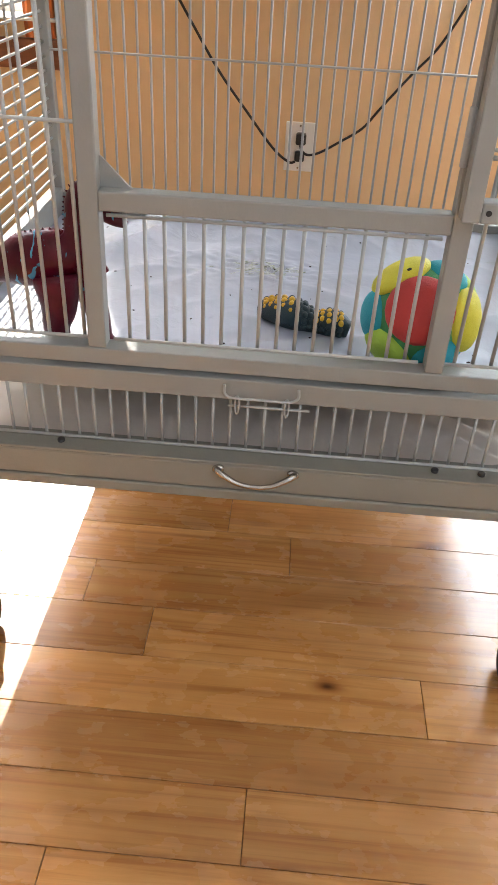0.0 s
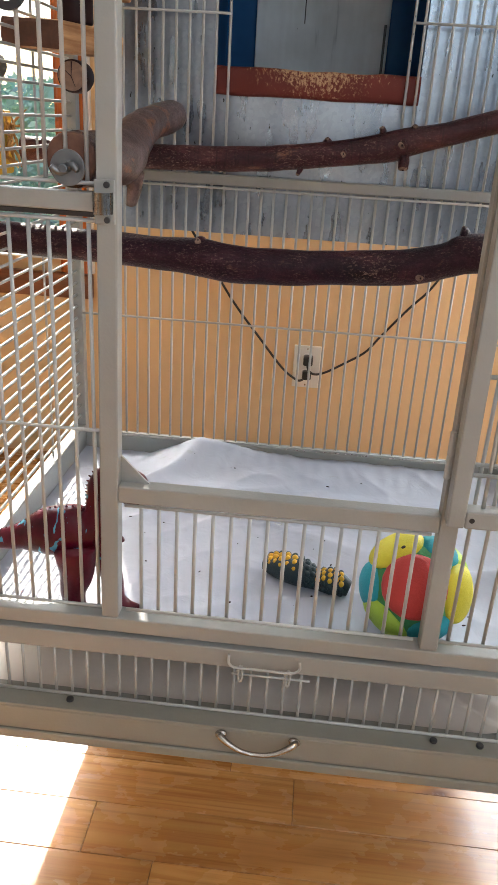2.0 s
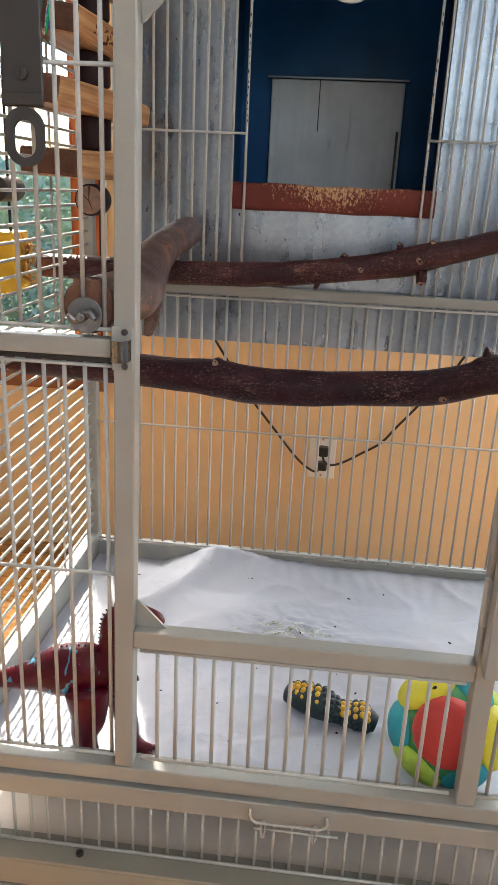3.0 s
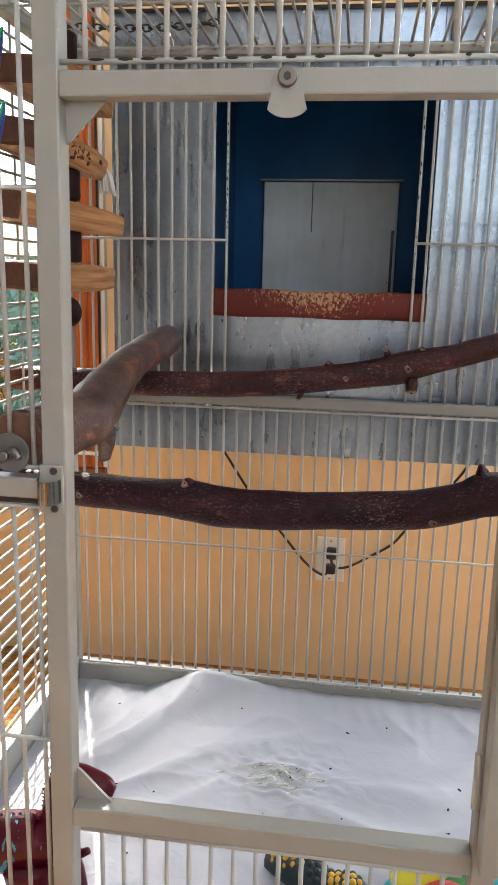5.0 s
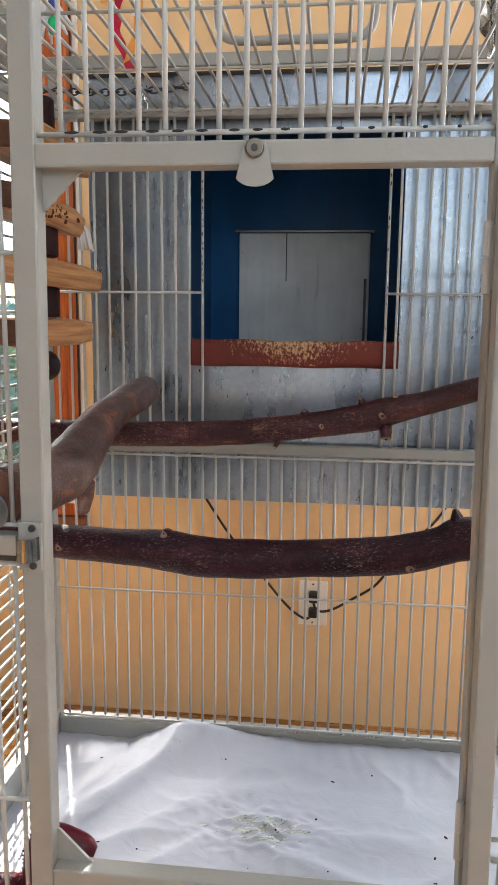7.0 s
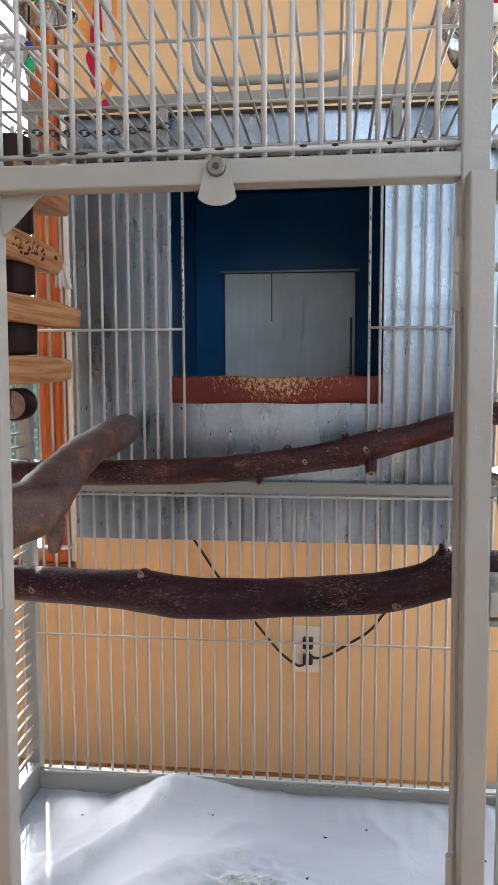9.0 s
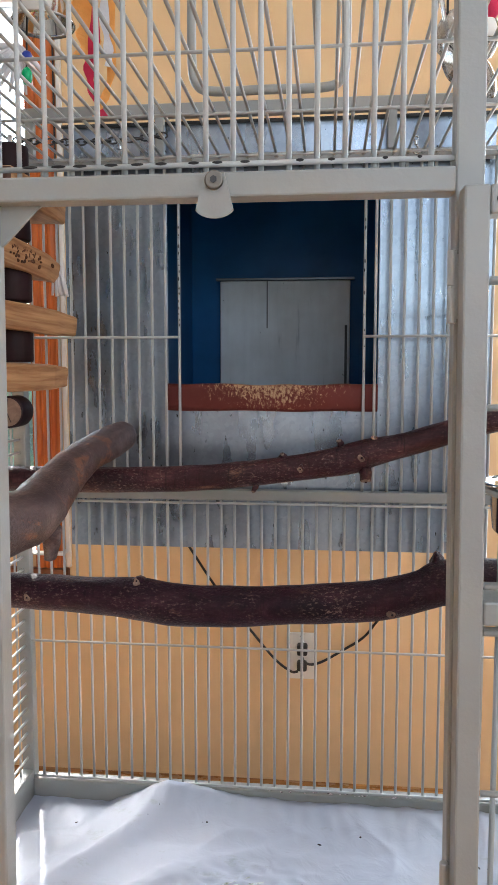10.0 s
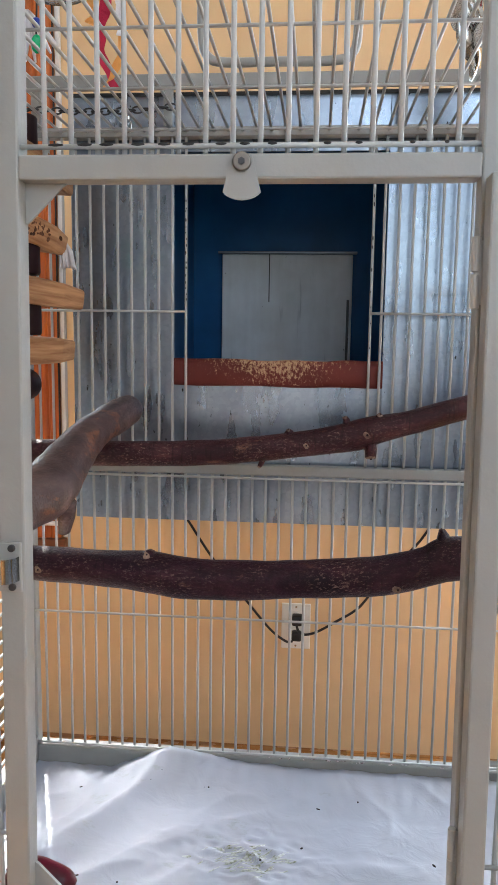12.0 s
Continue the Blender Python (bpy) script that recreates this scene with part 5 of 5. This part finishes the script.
spine = spline([(-0.143, DINO_Y, 0.446, 0.0035), (-0.118, DINO_Y, 0.450, 0.0075), (-0.095, DINO_Y, 0.4555, 0.0115), (-0.065, DINO_Y, 0.4635, 0.0175), (-0.037, DINO_Y, 0.4715, 0.0285), (-0.010, DINO_Y, 0.480, 0.0275), (0.011, DINO_Y, 0.484, 0.0225), (0.022, DINO_Y, 0.500, 0.0180), (0.0225, DINO_Y, 0.522, 0.0150), (0.025, DINO_Y, 0.538, 0.0150), (0.037, DINO_Y, 0.5455, 0.0175), (0.053, DINO_Y, 0.5440, 0.0155), (0.066, DINO_Y, 0.5410, 0.0130), (0.0735, DINO_Y, 0.5385, 0.0070)], 5)
tube_bm([q[:3] for q in spine], [q[3] for q in spine], 18, True, bm, 0.07, 2)
jaw = spline([(0.030, DINO_Y, 0.534, 0.0100), (0.046, DINO_Y, 0.527, 0.0080), (0.058, DINO_Y, 0.5205, 0.0062), (0.070, DINO_Y, 0.5165, 0.0040)], 4)
tube_bm([q[:3] for q in jaw], [q[3] for q in jaw], 12, True, bm, 0.05, 3)
LEGS = (([(-0.006, -0.012, 0.462, 0.0250), (-0.003, -0.015, 0.432, 0.0205), (-0.008, -0.016, 0.404, 0.0145), (-0.003, -0.016, 0.380, 0.0120), (0.010, -0.016, 0.3715, 0.0090), (0.026, -0.017, 0.3690, 0.0065)]),
        ([(0.004, 0.012, 0.462, 0.0220), (0.022, 0.015, 0.440, 0.0170), (0.030, 0.016, 0.412, 0.0130), (0.034, 0.016, 0.384, 0.0115), (0.046, 0.016, 0.3725, 0.0090), (0.060, 0.017, 0.3690, 0.0065)]))
for leg in LEGS:
    pts = spline([(x, DINO_Y + dy, z, r) for x, dy, z, r in leg], 5)
    tube_bm([q[:3] for q in pts], [q[3] for q in pts], 14, True, bm, 0.08, 4)
    for toe in (-0.006, 0.006):
        x, dy, z, r = leg[-2]
        tube_bm([(x, DINO_Y + dy + toe * 0.4, z - 0.001), (x + 0.018, DINO_Y + dy + toe * 1.6, 0.3675)], [0.0060, 0.0030], 8, True, bm)
for dy in (-0.013, 0.013):
    arm = spline([(0.020, DINO_Y + dy, 0.476, 0.0075), (0.033, DINO_Y + dy * 1.2, 0.460, 0.0055), (0.044, DINO_Y + dy * 1.2, 0.464, 0.0035)], 4)
    tube_bm([q[:3] for q in arm], [q[3] for q in arm], 8, True, bm)
for k in range(7, 49):
    q, p0, p1 = spine[k], Vector(spine[k - 1][:3]), Vector(spine[k + 1][:3])
    up = (p1 - p0).cross(Vector((0, 1, 0))).normalized()
    tall = 0.0060 if k > 33 else 0.0030
    p = Vector(q[:3]) + up * q[3] * 0.98
    bmesh.ops.create_cone(bm, segments=5, radius1=0.0026, radius2=0.0003, depth=tall, matrix=Matrix.Translation(p) @ up.to_track_quat("Z", "Y").to_matrix().to_4x4())
for v in bm.verts:
    v.co.y = DINO_Y + (v.co.y - DINO_Y) * 0.82
    v.co.x -= 0.006
dino = part("toy_dinosaur", bm, M_DINO, None, "", True)
tagged(dino, "maroon rubber toy dinosaur with pale blue markings", "toy")

# dark rubber toy with yellow studs lying behind the sill
knob = thing("studded_toy", (0.255, 1.270, 0.362), "dark rubber chew toy with rows of yellow studs", "toy")
body = spline([(0.198, 1.295, 0.376, 0.010), (0.218, 1.285, 0.380, 0.017), (0.244, 1.272, 0.382, 0.019), (0.266, 1.264, 0.378, 0.014), (0.288, 1.258, 0.380, 0.017), (0.306, 1.254, 0.376, 0.010)], 6)
kb = put("body", tube_bm([q[:3] for q in body], [q[3] for q in body], 16, True, None, 0.18, 9), M_TOYDARK, knob, "", True)
for k in range(13):
    q = body[2 + k * 2]
    for r in range(9):
        a = -1.9 + 0.47 * r + 0.2 * (k % 2)
        p = Vector(q[:3]) + Vector((0, math.sin(a), math.cos(a))) * q[3] * 0.92
        yellow = 2 <= r <= 4 and k not in (5, 6, 7)
        put("stud" if yellow else "knob", ellipsoid_bm(p, 0.0042, 0.0046, 0.0042, Matrix.Rotation(-a, 4, "X"), 8, 6), M_MUSTARD if yellow else M_TOYDARK, kb, "mustard-yellow stud" if yellow else "", True)


# ---------------------------------------------------------------- hanging toys
def hanging_blocks():
    t = thing("hanging_block_toy", (-0.108, 1.515, 1.28), "hanging toy of pine blocks and dark wooden spacers", "bird toy")
    rng = random.Random(5)
    z = 0.948
    log = put("log_slice", cylinder_bm((-0.0985, 1.492, 0.9465), 0.0195, 0.034, "Y", 26, 0.002), M_SPACER, t, "dark-barked log slice", True)
    put("cut_face", cylinder_bm((-0.0985, 1.4743, 0.9465), 0.0172, 0.0014, "Y", 26), M_LOG_FACE, log)
    for a, b, w in (((-0.0980, 0.963), (-0.0990, 0.946), 0.0007), ((-0.0990, 0.946), (-0.1100, 0.955), 0.0005), ((-0.0990, 0.946), (-0.0940, 0.934), 0.0005)):
        put("crack", tube_bm([(a[0], 1.4734, a[1]), (b[0], 1.4734, b[1])], [w * 1.4, w * 0.6], 6), M_SPACER, log)
    for k, (zc, turn, wx, wy) in enumerate([(0.990, -20, 0.092, 0.155), (1.064, -26, 0.088, 0.185), (1.138, -16, 0.086, 0.155), (1.212, -8, 0.092, 0.16)]):
        bm = box_bm(-wx / 2, wx / 2, -wy / 2, wy / 2, -0.0165, 0.0165, 0.005, 2)
        bmesh.ops.subdivide_edges(bm, edges=bm.edges[:], cuts=3, use_grid_fill=True)
        for v in bm.verts:
            v.co += Vector((noise.noise(v.co * 40 + Vector((k, 0, 0))), noise.noise(v.co * 35 + Vector((0, k, 4))), 0.5 * noise.noise(v.co * 50 + Vector((0, 9, k))))) * 0.0025
            v.co.x *= 1 - 0.35 * max(0.0, v.co.y / (wy / 2)) ** 2
            v.co.z *= 1 - 0.25 * max(0.0, v.co.y / (wy / 2)) ** 3
        ob = part("wood_block", bm, M_BLOCK, None, "", True)
        ob.data.materials.append(M_BLOCK_END)
        for f in ob.data.polygons:
            f.use_smooth = False
            # end faces towards the cage front take the darker brown
            f.material_index = 1 if f.normal.y < -0.6 else 0
        ob.matrix_basis = pose(-0.112 + (0.0, 0.000, -0.002, 0.010)[k], 1.515, zc - (0, 0, 0, 0.005)[k], (0, -4.5, -8, -3)[k], (3, 6, 9, 4)[k], turn)
        under(ob, t)
        put("spacer", cylinder_bm((-0.104, 1.515, zc + 0.037), 0.0225, 0.040, "Z", 24, 0.003), M_SPACER, t, "", True)
    put("rope", tube_bm([(-0.104, 1.515, 1.24), (-0.103, 1.515, ROOF + 0.002)], 0.003, 8), M_WHITE_CLOTH, t, "", True)
    for k in range(26):
        a = rng.random() * 6.3
        r = rng.uniform(0.003, 0.011)
        put("tassel_strand", tube_bm([(-0.071, 1.580, 1.130), (-0.070 + r * math.cos(a) * 0.7, 1.580 + r * math.sin(a), 1.117), (-0.069 + r * math.cos(a), 1.580 + r * math.sin(a), 1.094 + 0.008 * rng.random())], 0.0017, 5), M_WHITE_CLOTH, t, "frayed white rope strands" if k == 0 else "", True)
    # gnaw pits as dark blobs that carry the hollows' shade
    for k in range(46):
        u = rng.gauss(-0.028, 0.015) if k < 34 else rng.uniform(-0.05, 0.030)
        spin = Matrix.Rotation(rng.uniform(-0.6, 0.6), 4, "X")
        put("gnaw_pit", ellipsoid_bm((-0.0702 + 0.27 * u, 1.515 + u, 1.1310 - 0.14 * u + rng.uniform(-0.010, 0.009)), 0.0022, rng.uniform(0.0007, 0.0020), rng.uniform(0.0010, 0.0034), spin, 7, 5), M_GNAW_SHADE, t)


hanging_blocks()


def ribbon_bm(pts, width, twist=0.0, thick=0.0012):
    made = bmesh.new()
    s = spline(pts, 6)
    prev = None
    for i, q in enumerate(s):
        a = twist * i / len(s)
        w = Vector((math.cos(a), math.sin(a), 0)) * width / 2 * (0.75 + 0.25 * math.sin(i * 1.1))
        row = (made.verts.new(Vector(q) - w), made.verts.new(Vector(q) + w))
        if prev:
            made.faces.new((prev[0], prev[1], row[1], row[0]))
        prev = row
    bmesh.ops.solidify(made, geom=made.faces[:], thickness=thick)
    return made


rag = thing("rag_toy", (0.025, 1.50, 1.648), "orange, crimson and white cloth strips hung over the roof", "bird toy")
put("cloth_strip", ribbon_bm([(0.000, 1.50, 1.648), (-0.006, 1.503, 1.55), (0.002, 1.500, 1.47), (-0.004, 1.506, 1.42), (0.003, 1.499, 1.385), (-0.003, 1.502, 1.362)], 0.036, 1.1), M_ORANGE_CLOTH, rag, "orange cloth strip", True)
put("cloth_strip", ribbon_bm([(0.018, 1.495, 1.648), (0.014, 1.495, 1.50), (0.011, 1.497, 1.39), (0.003, 1.499, 1.352), (0.007, 1.50, 1.324), (0.019, 1.503, 1.294)], 0.014, 0.7), M_PINK_CLOTH, rag, "crimson cloth strip", True)
put("cloth_strip", ribbon_bm([(0.026, 1.492, 1.648), (0.031, 1.491, 1.50), (0.025, 1.489, 1.41), (0.029, 1.490, 1.370), (0.030, 1.490, 1.347)], 0.012, 0.5), M_WHITE_CLOTH, rag, "white cloth strip", True)
put("cloth_strip", ribbon_bm([(0.028, 1.499, 1.648), (0.031, 1.499, 1.48), (0.031, 1.498, 1.36), (0.021, 1.505, 1.322), (0.009, 1.497, 1.291)], 0.011, 0.9), M_ORANGE_CLOTH, rag, "orange cloth strip", True)
put("cloth_strip", ribbon_bm([(0.038, 1.500, 1.648), (0.044, 1.50, 1.52), (0.038, 1.50, 1.46), (0.044, 1.50, 1.42)], 0.012, 1.2), M_PINK_CLOTH, rag, "crimson cloth strip", True)

bell = thing("bell_toy", (-0.062, 1.50, 1.648), "steel bowl, white paper fan and green beads on a cord", "bird toy")
put("cord", tube_bm([(-0.062, 1.50, 1.648), (-0.062, 1.50, 1.43)], 0.0015, 6), M_WHITE_CLOTH, bell)
put("steel_cup", lathe_bm([(0.004, 0.032), (0.022, 0.026), (0.032, 0.012), (0.036, -0.004), (0.038, -0.006), (0.0365, -0.008), (0.034, -0.003), (0.030, 0.011), (0.020, 0.023), (0.001, 0.028)], (-0.052, 1.50, 1.408)), M_MIRROR_STEEL, bell, "polished steel cup", True)
put("bead_cord", tube_bm([(-0.070, 1.497, 1.415), (-0.073, 1.497, 1.335)], 0.0012, 6), M_BLACK, bell)
put("bead", ellipsoid_bm((-0.0715, 1.497, 1.366), 0.006, 0.006, 0.006), M_BLUE, bell, "blue bead", True)
put("bead", ellipsoid_bm((-0.0720, 1.497, 1.343), 0.0065, 0.0065, 0.0105), M_BEAD, bell, "green teardrop bead", True)
for k in range(11):
    a = math.pi * (0.95 + 0.85 * k / 10)
    tip = Vector((-0.088 + 0.040 * math.cos(a), 1.515 + 0.004 * (k % 2), 1.378 + 0.048 * math.sin(a)))
    put("fan_blade", tube_bm([(-0.086, 1.512, 1.385), (Vector((-0.086, 1.512, 1.385)) + tip) / 2, tip], [0.002, 0.0042, 0.0016], 6), M_WHITE_CLOTH, bell, "white paper blade" if k == 0 else "", True)

spoons = thing("spoon_toy", (0.415, 1.50, 1.648), "bunch of polished steel spoons hung over the roof", "bird toy")
put("cord", tube_bm([(0.415, 1.50, 1.648), (0.414, 1.50, 1.39)], 0.0015, 6), M_BLACK, spoons)
rng = random.Random(3)
for k, (x, z, ang) in enumerate([(0.418, 1.372, 20), (0.420, 1.345, -15), (0.428, 1.320, 25), (0.446, 1.352, 50), (0.456, 1.326, -40), (0.464, 1.372, 10)]):
    t = pose(x, 1.50 + 0.004 * (k % 3), z, 0, ang, 35 * (k % 3))
    sp = bmesh.new()
    rings = []
    for j in range(6):
        rr = j / 5
        rings.append([sp.verts.new((0.0115 * rr * math.cos(a), 0.006 * (rr * rr - 1), 0.0185 * rr * math.sin(a))) for a in [math.tau * i / 20 for i in range(20)]] if j else [sp.verts.new((0, -0.006, 0))])
    for i in range(20):
        sp.faces.new((rings[0][0], rings[1][i], rings[1][(i + 1) % 20]))
    for a, b in zip(rings[1:], rings[2:]):
        for i in range(20):
            sp.faces.new((a[i], a[(i + 1) % 20], b[(i + 1) % 20], b[i]))
    bmesh.ops.solidify(sp, geom=sp.faces[:], thickness=0.001)
    box_bm(-0.0022, 0.0022, -0.001, 0.001, 0.018, 0.050, 0.0006, 1, sp)
    sp.transform(t @ Matrix.Scale(1.45, 4))
    put("spoon", sp, M_MIRROR_STEEL, spoons, "", True)
put("ribbon", ribbon_bm([(0.446, 1.502, 1.648), (0.450, 1.502, 1.50), (0.444, 1.50, 1.41), (0.452, 1.502, 1.388)], 0.016, 1.0), M_PINK_CLOTH, spoons, "crimson cloth strip", True)

put("cup", lathe_bm([(0.002, 0.012), (0.008, 0.010), (0.0115, 0.000), (0.0135, -0.012), (0.0125, -0.012), (0.0105, 0.000), (0.007, 0.0085), (0.001, 0.0105)], (0.457, 1.497, 1.372), 20), M_PLASTIC_WHITE, spoons, "white plastic bell cup", True)
put("bead", ellipsoid_bm((0.462, 1.497, 1.396), 0.0085, 0.0085, 0.013), M_PINK_CLOTH, spoons, "crimson bead", True)

strips = thing("strip_toy", (-0.100, 1.300, ROOF), "blue and green plastic strips hung inside the cage", "bird toy")
put("cord", tube_bm([(-0.100, 1.300, ROOF), (-0.100, 1.300, 1.110)], 0.0012, 6), M_BLACK, strips)
for zc, hz in ((1.187, 0.032), (1.131, 0.025)):
    for k in range(4):
        turn = Matrix.Rotation(radians(-14 + 9 * k), 4, "Y") @ Matrix.Rotation(radians(35 * k), 4, "Z")
        at = Vector((-0.118 + 0.0125 * k, 1.300 + 0.006 * (k % 2), zc - 0.004 * (k % 2)))
        rim = put("strip_rim", ellipsoid_bm(at, 0.0105, 0.0022, hz, turn, 16, 12), M_BEAD, strips, "green plastic rim", True)
        put("strip", ellipsoid_bm(at, 0.0082, 0.0032, hz * 0.9, turn, 16, 12), M_BLUE, strips, "blue plastic strip", True)

palm = thing("forage_toy", (-0.215, 1.50, 1.19), "yellow block toy stuffed with shredded palm", "bird toy")
put("cord", tube_bm([(-0.170, 1.50, 1.19), (-0.205, 1.50, 1.175), (-0.215, 1.50, 1.10), (-0.215, 1.50, 0.900)], 0.002, 6), M_BLACK, palm)
put("yellow_block", box_bm(-0.236, -0.200, 1.475, 1.525, 0.822, 0.902, 0.003), M_MUSTARD, palm, "mustard-yellow block")
put("black_roll", cylinder_bm((-0.215, 1.49, 0.955), 0.016, 0.060, "Y", 16, 0.002), M_BLACK, palm, "black rubber roll", True)
rng = random.Random(12)
for k in range(26):
    a, b = rng.uniform(-0.5, 0.5), rng.uniform(-0.03, 0.03)
    p0 = Vector((-0.197, 1.50 + b * 0.4, 0.862 + b * 0.8))
    p1 = p0 + Vector((rng.uniform(0.004, 0.022), rng.uniform(-0.03, 0.02), rng.uniform(-0.032, 0.028)))
    put("palm_shred", tube_bm([p0, (p0 + p1) / 2 + Vector((rng.uniform(-0.004, 0.006), 0, rng.uniform(-0.006, 0.006))), p1], [0.0012, 0.0022, 0.0008], 5), M_STRAW, palm, "shredded palm leaf" if k == 0 else "")

# steel feeding bowl in its ring behind the open door
bowl = thing("feeding_bowl", (0.455, 1.185, 0.865), "polished stainless steel feeding bowl in a wire ring", "feeding bowl")
put("bowl", lathe_bm([(0.001, 0.000), (0.034, 0.001), (0.043, 0.010), (0.046, 0.040), (0.050, 0.044), (0.0515, 0.0455), (0.050, 0.047), (0.0445, 0.042), (0.0415, 0.011), (0.033, 0.003), (0.001, 0.002)], (0.455, 1.185, 0.865)), M_MIRROR_STEEL, bowl, "", True)
ringp = [(0.455 + 0.0485 * math.cos(a), 1.185 + 0.0485 * math.sin(a), 0.9045) for a in [math.tau * k / 32 for k in range(33)]]
put("ring", tube_bm(ringp, 0.0022, 8, False), M_BAR, bowl, "", True)
put("ring_arm", tube_bm([(0.455, 1.1365, 0.9045), (0.455, 1.1215, 0.9045)], 0.0022, 8), M_BAR, bowl, "", True)


# ---------------------------------------------------------------- floor boards
ROW_W, ROW_0 = 0.0818, 1.0520
KNOWN = {0: [0.0835], 1: [-0.015], 2: [0.265], -1: [0.4345], 3: [0.168], -3: [0.229], -4: [0.033]}
PLANKS = {}


def plank(x0, x1, row, parent):
    length = round(x1 - x0, 4)
    if length not in PLANKS:
        g = 0.0004
        bm = box_bm(g, length - g, g, ROW_W - g, -0.0038, 0.0, 0.0005, 1)
        PLANKS[length] = mesh_of(bm, M_FLOOR)
    ob = new("floor_board", PLANKS[length])
    ob.location = (x0, ROW_0 + row * ROW_W, 0)
    ob.parent = parent


rng = random.Random(21)
rest = bmesh.new()
row = math.floor((YN - ROW_0) / ROW_W)
while ROW_0 + row * ROW_W < WALL_Y:
    y = ROW_0 + row * ROW_W
    if row in KNOWN:
        cuts = list(KNOWN[row])
    else:
        cuts = [rng.uniform(-0.5, 0.7)]
    while cuts[-1] < XR:
        cuts.append(cuts[-1] + rng.choice((0.62, 0.75, 0.9, 1.05)))
    while cuts[0] > XL:
        cuts.insert(0, cuts[0] - rng.choice((0.62, 0.75, 0.9, 1.05)))
    for a, b in zip(cuts, cuts[1:]):
        a, b = max(a, XL), min(b, XR)
        if b - a < 0.02:
            continue
        if -0.7 < b and a < 1.1 and y > 0.2:
            plank(a, b, row, floor)
        else:
            box_bm(a + 0.0006, b - 0.0006, y + 0.0006, y + ROW_W - 0.0006, -0.0038, 0.0, 0, 1, rest)
    row += 1
tagged(part("floor_boards", rest, M_FLOOR, floor), "varnished hardwood boards", kind="stuff")
